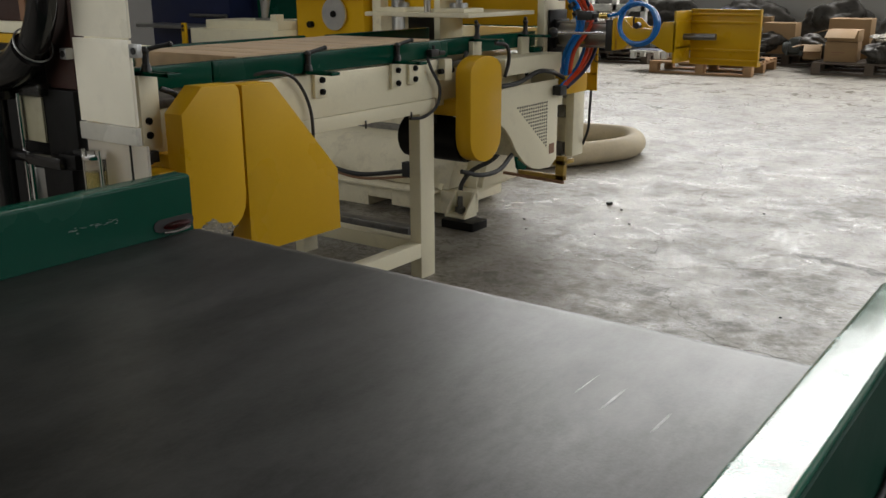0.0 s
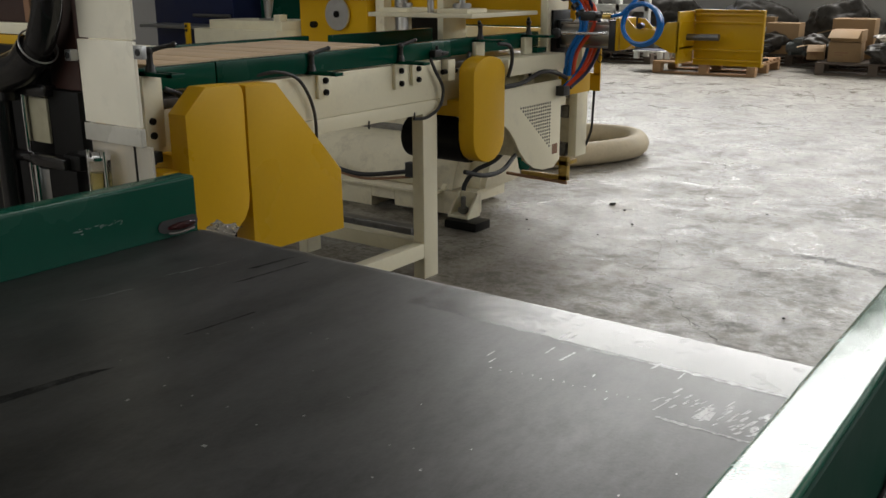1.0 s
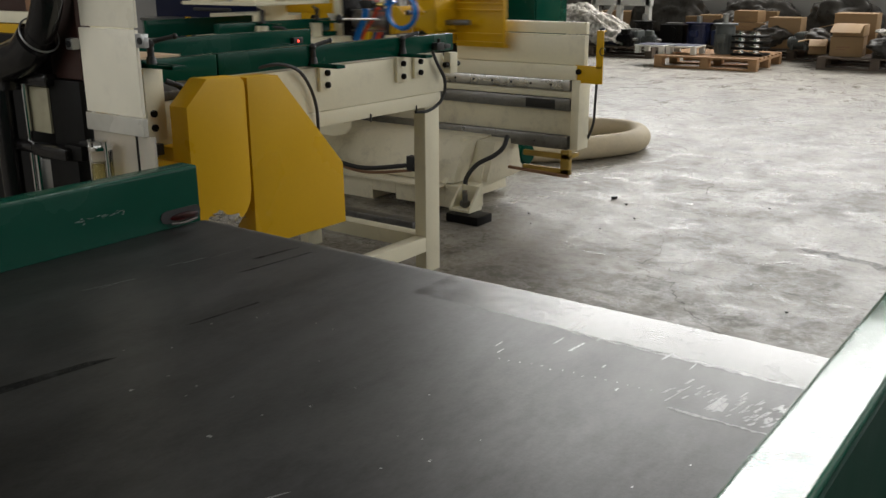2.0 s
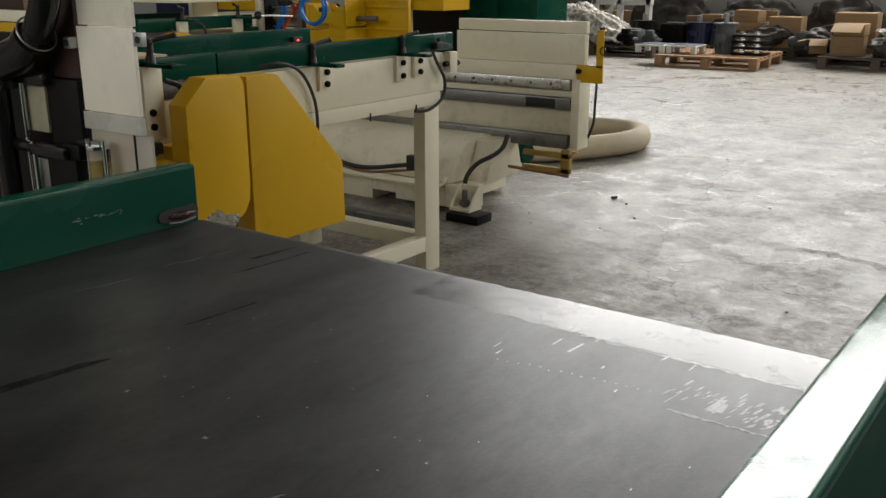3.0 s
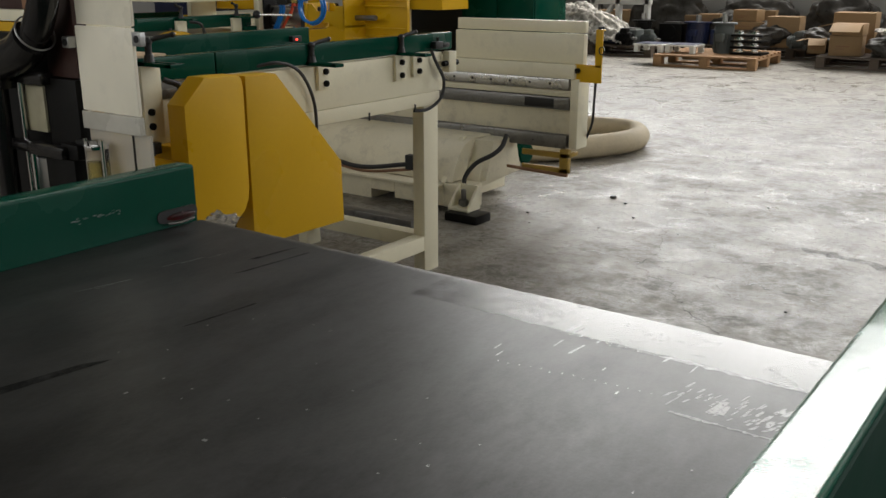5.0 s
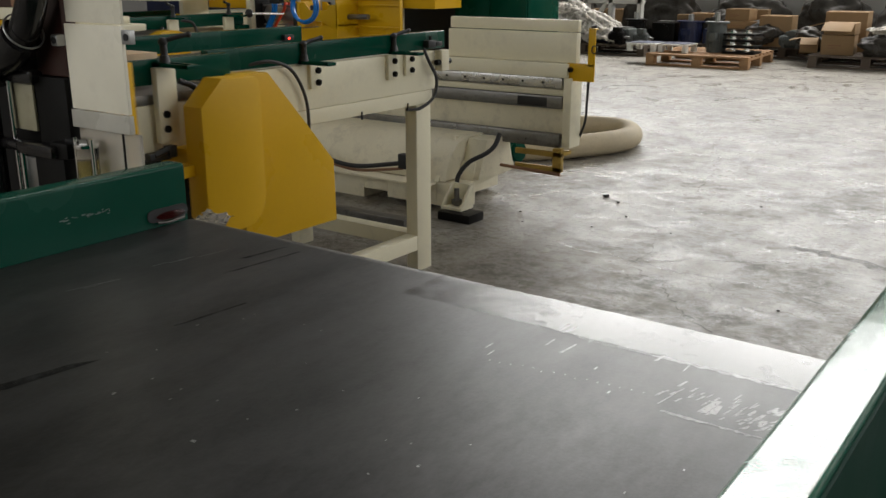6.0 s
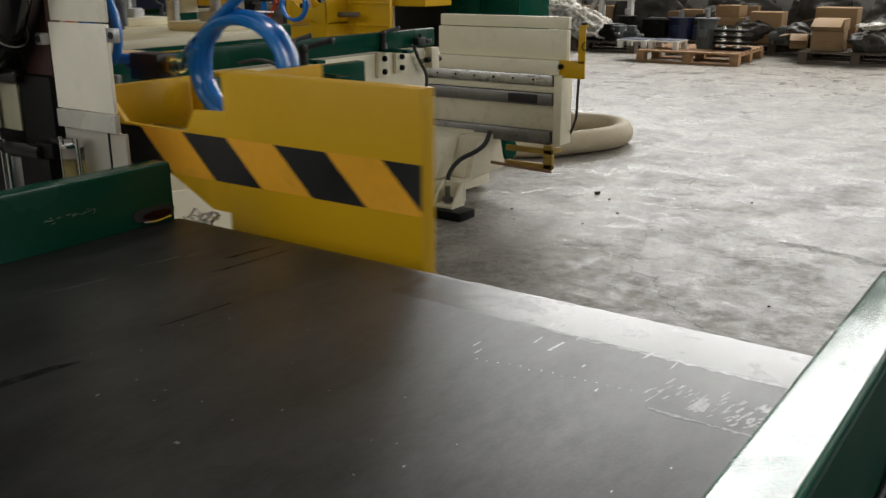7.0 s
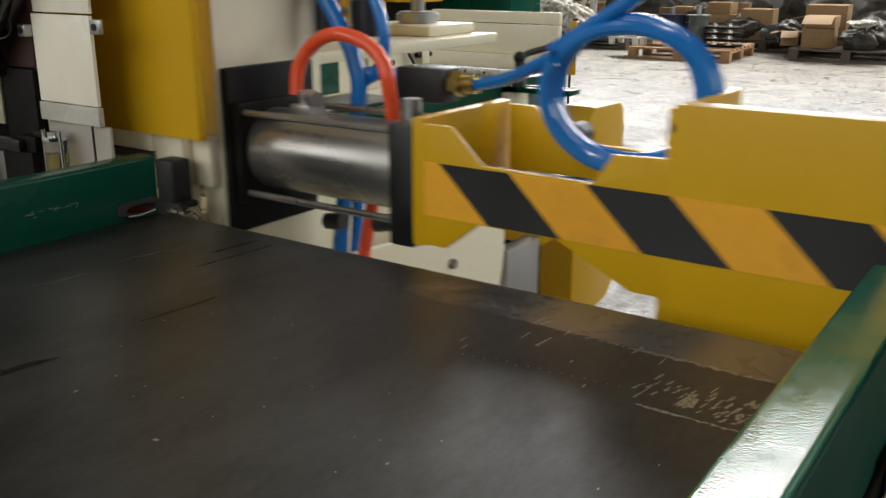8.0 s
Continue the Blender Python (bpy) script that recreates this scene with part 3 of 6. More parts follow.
part("nut", bx(-0.245, -0.231, -0.012, 0.0, 1.007, 1.021, 0.002), ALU, frame_l, "square plated nut")
part("nut", bx(-0.1155, -0.099, -0.003, 0.004, 1.014, 1.030, 0.001), ALU, frame_l, "square plated nut")
part("socket", rod((-0.237, -0.0135, 1.014), (-0.237, -0.010, 1.014), 0.0042, 12), BLACK, frame_l)
part("socket", rod((-0.1065, -0.0042, 1.022), (-0.1065, -0.002, 1.022), 0.0042, 12), BLACK, frame_l)
part("side_plate", bx(-0.96, -0.306, 0.015, 0.03, 0.0, 1.019, 0.003), BLACK_STEEL, frame_l)
part("side_plate", bx(-0.96, -0.306, 0.015, 0.03, 1.10, 2.4, 0.003), BLACK_STEEL, frame_l)
part("exhaust_pipe", join(tube([(-0.235, -0.03, 1.13), (-0.240, -0.03, 1.075), (-0.262, -0.03, 1.035), (-0.285, -0.03, 1.012)], 0.0185, 16), tube([(-0.278, -0.03, 1.019), (-0.308, -0.03, 1.000), (-0.365, -0.03, 0.984)], 0.0245, 16)), BLACK_GLOSS, frame_l, "glossy black elbow pipe")
part("pipe_rim", tube([(-0.270 + 0.0245 * math.cos(a) * 0.55, -0.03 - 0.0245 * math.sin(a), 1.025 - 0.0245 * math.cos(a) * 0.83) for a in [2 * math.pi * k / 16 for k in range(17)]], 0.0012, 6, 2), ALU, frame_l)
part("brass_bar", bx(-0.350, -0.292, -0.038, -0.030, 0.984, 0.998, 0.003), BRASS, frame_l, "brass guide bar")
part("guide_block", join(bx(-0.40, -0.355, -0.04, -0.01, 0.95, 1.0, 0.004), bx(-0.40, -0.29, -0.02, 0.0, 0.958, 0.974, 0.004)), BLACK_GLOSS, frame_l)
part("column", rod((-0.378, -0.03, 0.80), (-0.378, -0.03, 0.97), 0.014, 18), BLACK_GLOSS, frame_l, "oily black column")
part("guide_rod", join(rod((-0.350, -0.014, 0.80), (-0.350, -0.014, 0.962), 0.0035, 12), rod((-0.336, -0.014, 0.78), (-0.336, -0.014, 0.868), 0.0045, 12)), CHROME, frame_l, "polished guide column")
part("sight_plate", bx(-0.353, -0.3065, -0.008, -0.004, 0.895, 0.955, 0.002), OLIVE, frame_l)
part("cross_rod", join(rod((-0.42, -0.02, 0.878), (-0.325, -0.02, 0.876), 0.008, 14), bx(-0.325, -0.245, -0.03, -0.008, 0.868, 0.884, 0.004)), BLACK_GLOSS, frame_l)
part("lower_block", join(bx(-0.30, -0.235, -0.02, 0.0, 0.76, 0.868, 0.003), bx(-0.262, -0.225, -0.02, 0.0, 0.868, 0.888, 0.003)), BLACK_STEEL, frame_l)
part("lower_window", bx(-0.334, -0.298, -0.012, -0.007, 0.79, 0.860, 0.001), STEEL, frame_l)
cup = thing("oil_cup", (-0.205, -0.014, 0.83), "clear oil cup with amber oil and chrome rims", "oil cup")
part("glass", rod((-0.188, -0.016, 0.848), (-0.188, -0.016, 0.888), 0.0135, 20), FILM, cup, "clear cup")
part("oil", rod((-0.188, -0.016, 0.8485), (-0.188, -0.016, 0.872), 0.0115, 18), AMBER_OIL, cup, "amber oil")
part("cap", join(rod((-0.188, -0.016, 0.888), (-0.188, -0.016, 0.893), 0.0155, 20, bev=0.001), rod((-0.188, -0.016, 0.893), (-0.188, -0.016, 0.899), 0.010, 6)), CHROME, cup, "chrome cap")
for bx_off in (-0.017, 0.017):
    part("cup_bolt", rod((-0.188 + bx_off, -0.020, 0.838), (-0.188 + bx_off, -0.020, 0.900), 0.0022, 8), CHROME, cup, "chrome tie bolt")
part("base", join(rod((-0.188, -0.016, 0.838), (-0.188, -0.016, 0.848), 0.0185, 20, bev=0.002), bx(-0.207, -0.180, -0.02, 0.0, 0.80, 0.838, 0.002)), CHROME, cup)
part("bracket", bx(-0.240, -0.200, -0.012, -0.002, 0.886, 0.893, 0.001), BLACK, cup)
SHIFT[0] = 0.0


def lever(x, y, z, along, parent):
    """A clamping lever: stud, hub and a slanting handle."""
    part("stud", join(rod((x, y, z), (x, y, z + 0.018), 0.014, 16, 0.011), rod((x, y, z + 0.018), (x, y, z + 0.045), 0.009, 14)), BLACK, parent)
    dx, dy = along
    part("handle", join(ball((x, y, z + 0.050), 0.0115), tube([(x, y, z + 0.050), (x + dx * 0.022, y + dy * 0.022, z + 0.058), (x + dx * 0.062, y + dy * 0.062, z + 0.066)], 0.006, 10, 4), ball((x + dx * 0.063, y + dy * 0.063, z + 0.066), 0.0078)), BLACK, parent, "black clamping handle")


def clamp(x, y, z, along=(0.25, 0.97)):
    """A slotted green plate held by a lever."""
    c = thing("fence_clamp", (x, y, z), "green slotted clamp plate with a black lever handle", "clamp", "fence clamps")
    part("slot_plate", join(bx(x - 0.03, x + 0.125, y - 0.018, y - 0.008, z, z + 0.010, 0.002), bx(x - 0.03, x + 0.125, y + 0.008, y + 0.018, z, z + 0.010, 0.002), bx(x + 0.105, x + 0.128, y - 0.018, y + 0.018, z, z + 0.010, 0.002), bx(x - 0.03, x + 0.02, y - 0.018, y + 0.018, z, z + 0.010, 0.002)), GREEN, c)
    lever(x + 0.012, y, z + 0.010, along, c)
    return c


# ---- fixed table between the two shaping machines ----
TX = -1.19
table = thing("infeed_table", (TX - 0.4, 1.6, 0), "cream steel table with green fences between two machines", "table")
part("front_beam", join(bx(TX - 0.05, TX, 1.06, 2.10, 0.680, 0.818, 0.003), bx(TX - 0.05, TX + 0.002, 1.06, 2.08, 0.632, 0.679, 0.003)), CREAM, table)
part("back_beam", bx(-1.86, -1.80, 0.95, 2.10, 0.64, 0.80), CREAM, table)
part("table_top", bx(-1.86, TX - 0.01, 1.06, 2.08, 0.800, 0.815), STEEL_DULL, table, "worn steel table top")
part("fence", bx(TX - 0.035, TX - 0.005, 1.052, 2.169, 0.824, 0.886, 0.004), GREEN, table, "dark green fence")
part("fence", bx(-1.875, -1.845, 1.0, 2.09, 0.822, 0.886, 0.004), GREEN, table, "dark green back fence")
part("leg", bx(TX - 0.055, TX - 0.003, 1.990, 2.076, 0.0, 0.634, 0.003), CREAM, table)
part("leg", bx(-1.86, -1.81, 1.99, 2.07, 0.0, 0.65), CREAM, table)
part("leg", bx(-1.86, -1.81, 1.06, 1.14, 0.0, 0.65), CREAM, table)
part("cross_bar", bx(TX - 0.055, TX - 0.003, 1.125, 1.990, 0.085, 0.142), CREAM, table)
part("cross_bar", bx(-1.81, TX - 0.055, 2.0, 2.06, 0.085, 0.142), CREAM, table)
for y, z0, z1 in ((1.845, 0.738, 0.822), (1.942, 0.744, 0.822), (1.465, 0.745, 0.822)):
    part("clamp_block", bx(TX + 0.001, TX + 0.014, y - 0.030, y + 0.030, z0, z1, 0.002), CREAM, table)
    for z in ((z0 + 0.018, z1 - 0.022)):
        part("bolt", join(rod((TX + 0.012, y, z), (TX + 0.024, y, z), 0.010, 12, bev=0.002), rod((TX + 0.020, y, z), (TX + 0.026, y, z), 0.0055, 6)), BLACK_STEEL, table, "blackened socket bolt")
part("end_block", join(bx(TX + 0.0, TX + 0.032, 2.10, 2.145, 0.745, 0.820, 0.003)), CREAM, table)
for ya, yb in ((2.08, 2.10), (2.145, 2.165)):
    part("end_bolt", rod((TX + 0.02, ya, 0.777), (TX + 0.02, yb, 0.777), 0.010, 12), BLACK_STEEL, table)
part("cable", tube([(TX - 0.01, 1.20, 0.835), (TX + 0.02, 1.26, 0.842), (TX + 0.025, 1.34, 0.812), (TX + 0.02, 1.40, 0.725), (TX + 0.02, 1.41, 0.62), (TX + 0.0, 1.41, 0.50)], 0.0052, 10), DARK_RUBBER, table, "black cable")
part("cable", tube([(TX + 0.01, 2.02, 0.83), (TX + 0.022, 2.03, 0.79), (TX + 0.025, 2.075, 0.72), (TX + 0.022, 2.06, 0.655), (TX + 0.015, 1.99, 0.622), (TX + 0.0, 1.93, 0.622)], 0.0058, 10), DARK_RUBBER, table, "black cable")
for y in (1.93, 1.68):
    part("cable_tie", bx(TX + 0.001, TX + 0.006, y, y + 0.004, 0.618, 0.645, 0), BLACK, table)
part("limit_switch", join(bx(TX - 0.0, TX + 0.025, 2.03, 2.075, 0.832, 0.858, 0.003), bx(TX - 0.0, TX + 0.02, 2.085, 2.12, 0.835, 0.850, 0.003), rod((TX + 0.01, 2.06, 0.855), (TX + 0.01, 2.06, 0.872), 0.006)), BLACK, table)
for y in (1.42, 1.86):
    clamp(TX - 0.01, y, 0.822)
part("sensor", join(bx(-1.845, -1.825, 1.975, 2.025, 0.834, 0.856, 0.002)), BLACK, table)
part("led", ball((-1.822, 1.995, 0.843), 0.0042, 8), RED_LED, table, "glowing red sensor light")

# yellow guard fixed to the table
cover = thing("belt_guard", (-1.085, 1.2, 0.1), "yellow painted sheet steel guard with a sloping edge", "machine guard")
part("shell", prism([(1.0225, 0.832), (1.136, 0.829), (1.389, 0.545), (1.393, 0.356), (1.0225, 0.358)], "x", -1.125, -1.05, 0.004), YELLOW, cover)
# unseen support, coloured black to sink into the dark under the guard
part("stand", bx(-1.24, -1.126, 1.08, 1.12, 0.0, 0.42), BLACK_STEEL, cover, "added stand, coloured dark like the shade under the guard")

# ---- a shaping carriage, with its press, gripper and hoses ----


def carriage(mirror, far):
    """Built at rest; mirror swaps near and far side."""
    MIRROR[0] = mirror
    my = (lambda y: y) if mirror is None else (lambda y: mirror - y)
    c = thing("shaping_carriage", (-1.3, my(0.6), 0.3), ("cream shaping carriage with ribbed yellow gripper, press and hoses" if far else "cream shaping carriage with hazard striped yellow gripper and hoses"), "machine carriage", "shaping carriages")
    # press frame
    part("press_column", bx(-1.205, -1.170, 0.10, 0.285, 0.55, 1.42, 0.004), CREAM, c)
    part("press_column", bx(-1.76, -1.725, 0.10, 0.285, 0.55, 1.42, 0.004), CREAM, c)
    part("back_plate", join(bx(-1.76, -1.155, 0.056, 0.066, 0.893, 1.40, 0.002), bx(-1.76, -1.155, 0.066, 0.095, 1.2, 1.24, 0.002)), YELLOW, c, "yellow press back plate")
    part("lower_rail", bx(-1.725, -1.21, 0.10, 0.16, 0.76, 0.79, 0.002), CREAM, c)
    if not far:
        part("guide_strip", bx(-1.72, -1.256, 0.068, 0.092, 0.868, 0.892, 0.002), CREAM, c)
        # dark line along the underside of the guide strip
        part("dark_strip", bx(-1.72, -1.256, 0.062, 0.092, 0.858, 0.867, 0.001), DARK_RUBBER, c, "dark strip under the cream guide strip")
        part("valve_bracket", join(bx(-1.256, -1.205, 0.070, 0.095, 0.70, 0.892, 0.003), bx(-1.205, -1.172, 0.085, 0.099, 0.83, 0.892, 0.003)), CREAM_DIRTY, c, "dirty cream bracket")
        part("solenoid", join(bx(-1.222, -1.190, 0.040, 0.070, 0.815, 0.868, 0.005), bx(-1.235, -1.180, 0.045, 0.070, 0.79, 0.818, 0.004), rod((-1.19, 0.06, 0.79), (-1.165, 0.06, 0.785), 0.006, 10)), BLACK, c, "black solenoid valve")
    part("press_plate", bx(-1.74, -1.21, 0.30, 0.80, 0.955, 0.972, 0.003), CREAM, c)
    for x in (-1.62, -1.32):
        part("press_block", join(bx(x - 0.075, x + 0.075, 0.64, 0.78, 0.972, 0.990, 0.004)), CREAM, c)
        part("press_foot", join(rod((x, 0.71, 0.990), (x, 0.71, 1.010), 0.038, 20, bev=0.004), rod((x, 0.71, 1.010), (x, 0.71, 1.3), 0.012, 14)), ALU, c)
    part("press_rod", rod((-1.47, 0.72, 0.972), (-1.47, 0.72, 1.4), 0.014, 16), STEEL, c, "polished press rod")
    part("press_head", bx(-1.76, -1.17, 0.285, 0.84, 1.36, 1.42), CREAM, c)
    # work table
    part("work_table", bx(-1.75, -1.20, 0.30, 1.04, 0.775, 0.800, 0.003), STEEL_DULL, c, "worn steel work table")
    part("table_side", join(bx(-1.25, -1.20, 0.30, 1.03, 0.64, 0.774, 0.003)), CREAM, c)
    part("fence", join(bx(TX - 0.03, TX - 0.002, 0.32, 1.045, 0.824, 0.886, 0.004), bx(TX - 0.03, TX + 0.04, 0.32, 0.40, 0.801, 0.823, 0.003)), GREEN, c, "dark green fence")
    part("back_fence", bx(-1.79, -1.76, 0.32, 1.0, 0.802, 0.886, 0.004), GREEN, c, "dark green back fence")
    for y in ((0.80, 0.44) if far else (0.814,)):
        part("clamp_post", bx(TX + 0.001, TX + 0.022, y - 0.030, y + 0.030, 0.68, 0.868, 0.003), CREAM, c)
        for z in (0.715, 0.752):
            part("bolt", rod((TX + 0.020, y - 0.01, z), (TX + 0.030, y - 0.01, z), 0.0095, 12, bev=0.002), BLACK_STEEL, c, "blackened bolt")
        part("slot_plate", join(bx(TX - 0.02, TX + 0.13, y - 0.022, y - 0.010, 0.869, 0.879, 0.002), bx(TX - 0.02, TX + 0.13, y + 0.010, y + 0.022, 0.869, 0.879, 0.002), bx(TX + 0.11, TX + 0.132, y - 0.022, y + 0.022, 0.869, 0.879, 0.002), bx(TX - 0.02, TX + 0.03, y - 0.022, y + 0.022, 0.869, 0.879, 0.002)), GREEN, c)
        lever(TX + 0.02, y, 0.879, (0.5, 0.86), c)
    if not far:
        part("connector", join(bx(TX + 0.01, TX + 0.035, 0.735, 0.800, 0.640, 0.662, 0.004), rod((TX + 0.03, 0.75, 0.655), (TX + 0.03, 0.80, 0.668), 0.009, 12), bx(TX + 0.015, TX + 0.04, 0.79, 0.815, 0.645, 0.675, 0.003)), BLACK, c, "black cable connector")
    part("cable", tube([(TX + 0.01, 0.86, 0.83), (TX + 0.03, 0.90, 0.80), (TX + 0.03, 0.905, 0.70), (TX + 0.02, 0.90, 0.58)], 0.008, 10), DARK_RUBBER, c, "black cable")
    # belt guard of the cutter
    shell = [(0.888, 0.840), (1.000, 0.837), (1.012, 0.825), (1.016, 0.80), (1.016, 0.53)]
    shell += [(0.945 + 0.071 * math.cos(a), 0.53 - 0.085 * math.sin(a)) for a in (0.4, 0.8, 1.2, 1.57)] + [(0.86, 0.445), (0.817, 0.49), (0.817, 0.775)]
    if far:
        shell = [(0.911 + 0.107 * math.cos(a), 0.765 + 0.062 * math.sin(a)) for a in [math.pi * k / 8 for k in range(9)]] + [(0.911 - 0.107 * math.cos(a), 0.520 - 0.095 * math.sin(a)) for a in [math.pi * k / 8 for k in range(9)]]
    part("cutter_guard", prism(shell, "x", -1.120, -1.050, 0.006), YELLOW, c, "yellow painted belt guard")
    part("guard_arm", join(bx(-1.18, -1.09, 0.765, 0.82, 0.600, 0.630, 0.003), bx(-1.25, -1.12, 0.84, 0.98, 0.60, 0.66, 0.003)), YELLOW, c)
    part("motor", join(rod((-1.42, 0.915, 0.50), (-1.125, 0.915, 0.50), 0.085, 24, bev=0.008), bx(-1.36, -1.24, 0.86, 0.97, 0.56, 0.62, 0.004)), BLACK_STEEL, c, "black cutter motor")
    # skirt with an arched foot and a perforated corner
    lo = 0.32 if far else 0.11
    if far:
        sk = [(0.32, 0.690), (0.784, 0.690), (0.784, 0.545), (0.768, 0.542), (0.74, 0.525), (0.70, 0.485), (0.65, 0.42), (0.59, 0.367), (0.53, 0.335), (0.46, 0.318), (0.372, 0.315), (0.32, 0.345)]
    else:
        sk = [(0.11, 0.735), (0.605, 0.700), (0.610, 0.64), (0.598, 0.585), (0.57, 0.52), (0.52, 0.45), (0.45, 0.40), (0.15, 0.40), (0.11, 0.44)]
    part("skirt", prism(sk, "x", -1.085, -1.072, 0.003), CREAM, c, "cream side skirt")
    part("skirt_edge", bx(-1.20, -1.086, lo, lo + 0.015, 0.42, 0.73, 0.002), CREAM, c)
    if far:
        holes = []
        for i in range(14):
            for k in range(15):
                y, z = 0.415 + 0.018 * i, 0.600 - 0.0142 * k
                if z >= 0.408 + (y - 0.412) * 0.78 and y < 0.665:
                    holes.append(rod((-1.0722, y, z), (-1.0705, y, z), 0.0048, 6))
        part("vent_holes", join(*holes), BLACK, c, "dark perforated vent")
        part("sticker", bx(-1.0718, -1.0705, 0.345, 0.388, 0.375, 0.418, 0), RUST, c, "small red brown sticker")
    else:
        part("skirt_bolt", join(*[rod((-1.072, y, z), (-1.066, y, z), 0.008, 8) for y, z in ((0.453, 0.654),)]), STEEL_DULL, c)
        part("guard_bracket", bx(-1.10, -1.073, 0.62, 0.73, 0.50, 0.63, 0.003), ALU, c, "grey guard bracket")
    part("slide", bx(-1.72, -1.09, 0.30, 0.46, 0.36, 0.60, 0.004), CREAM_DIRTY, c)
    # air cylinder on its black flange
    part("flange", join(bx(-1.169, -1.157, 0.105, 0.255, 0.770, 0.972, 0.003), bx(-1.157, -1.142, 0.108, 0.225, 0.81, 0.932, 0.004)), BLACK_STEEL, c, "black cylinder flange")
    AY, AZ = 0.166, 0.871
    part("cylinder_barrel", rod((-1.142, AY, AZ), (-0.896, AY, AZ), 0.050, 36), ALU_DARK, c, "grey aluminium cylinder barrel")
    part("cylinder_cap", bx(-0.898, -0.867, 0.080, 0.246, AZ - 0.064, AZ + 0.064, 0.004), BLACK, c, "black cylinder end cap")
    for sy in (-1, 1):
        for sz in (-1, 1):
            part("tie_rod", rod((-1.142, AY + sy * 0.049, AZ + sz * 0.049), (-0.896, AY + sy * 0.049, AZ + sz * 0.049), 0.0045, 10), ALU_DARK, c)
    part("piston_rod", rod((-0.867, AY, AZ), (-0.60, AY, AZ), 0.014, 18), STEEL, c, "polished piston rod")
    # yellow gripper
    x0 = -0.846
    plate = [(x0, 0.940), (-0.816, 0.940), (-0.780, 0.906), (-0.664, 0.904), (-0.645, 0.932), (-0.590, 0.934), (-0.590, 0.812), (-0.623, 0.812), (-0.697, 0.848), (-0.780, 0.848), (-0.820, 0.818), (x0, 0.818)]
    part("gripper_end_plate", bx(-0.8665, -0.852, 0.079, 0.247, 0.812, 0.944, 0.003), YELLOW, c, "yellow gripper end plate")
    front = part("gripper_plate", prism(plate, "y", 0.070, 0.078, 0.0015), YELLOW, c, "yellow gripper side plate")
    part("gripper_plate", prism(plate, "y", 0.235, 0.243, 0.0015), YELLOW, c, "yellow gripper side plate")
    part("gripper_bolt", rod((-0.76, 0.222, 0.915), (-0.76, 0.246, 0.915), 0.013, 14), BLACK, c)
    part("gripper_bridge", bx(-0.66, -0.592, 0.078, 0.235, 0.825, 0.836, 0.002), YELLOW, c)
    part("push_panel", bx(-0.592, -0.304, 0.070, 0.076, 0.757, 0.980, 0.002), YELLOW, c, "large yellow push panel")
    part("panel_flange", bx(-0.310, -0.304, 0.076, 0.092, 0.757, 0.980, 0.001), YELLOW, c)
    part("panel_top_lip", bx(-0.592, -0.310, 0.076, 0.092, 0.974, 0.980, 0.001), YELLOW, c)
    part("panel_foot_lip", bx(-0.592, -0.304, 0.052, 0.070, 0.757, 0.772, 0.002), YELLOW, c)
    part("push_ribs", join(*[bx(-0.60, -0.311, 0.0765, 0.091, z, z + 0.008, 0.001) for z in (0.775, 0.815, 0.925, 0.955)], bx(-0.60, -0.592, 0.0765, 0.243, 0.77, 0.975, 0.001)), YELLOW, c, "yellow stiffening ribs")
    # hazard tape: a sloping amber band with black bars
    zt, zb, lean = 0.9035, 0.8495, 0.056

    def cut(xa, xb, lo, hi):
        """A leaning bar cut off at x = lo and hi."""
        pts = []
        for x, z in ((xa, zt), (xb, zt), (xb + lean, zb), (xa + lean, zb)):
            pts.append((x, z))
        out = []
        for i in range(4):
            (ax, az), (bx_, bz) = pts[i], pts[(i + 1) % 4]
            if lo <= ax <= hi:
                out.append((ax, az))
            for lim in (lo, hi):
                if (ax - lim) * (bx_ - lim) < 0:
                    t = (lim - ax) / (bx_ - ax)
                    out.append((lim, az + t * (bz - az)))
        return out

    if not far:
        k, x = 0, -0.826 - 0.0785 - 0.0
        while x < -0.304:
            w = 0.0785
            outline = cut(x, x + w, -0.844, -0.305)
            if len(outline) >= 3:
                part("hazard_bar", prism(outline, "y", 0.0690, 0.0699, 0), STRIPE_AMBER if k % 2 == 0 else STRIPE_BLACK, front, "amber tape" if k % 2 == 0 else "black tape")
            x += w
            k += 1
    # hoses and valve
    part("fitting", join(rod((-1.085, 0.165, 0.918), (-1.085, 0.165, 0.945), 0.011, 12), rod((-1.085, 0.165, 0.938), (-1.055, 0.150, 0.938), 0.009, 12), bx(-1.10, -1.07, 0.150, 0.180, 0.918, 0.930, 0.002)), ALU, c, "plated air fitting")
    part("fitting", rod((-0.93, 0.165, 0.918), (-0.93, 0.165, 0.948), 0.011, 12), ALU, c, "plated air fitting")
    if far:
        part("red_hose", tube([(-1.085, 0.165, 0.945), (-1.083, 0.168, 0.972), (-1.065, 0.175, 0.996), (-1.035, 0.185, 1.004), (-1.004, 0.195, 0.995), (-0.985, 0.205, 0.965), (-0.985, 0.22, 0.90), (-1.045, 0.24, 0.80), (-1.06, 0.25, 0.68)], 0.0085, 12), RED_HOSE, c, "orange red air hose")
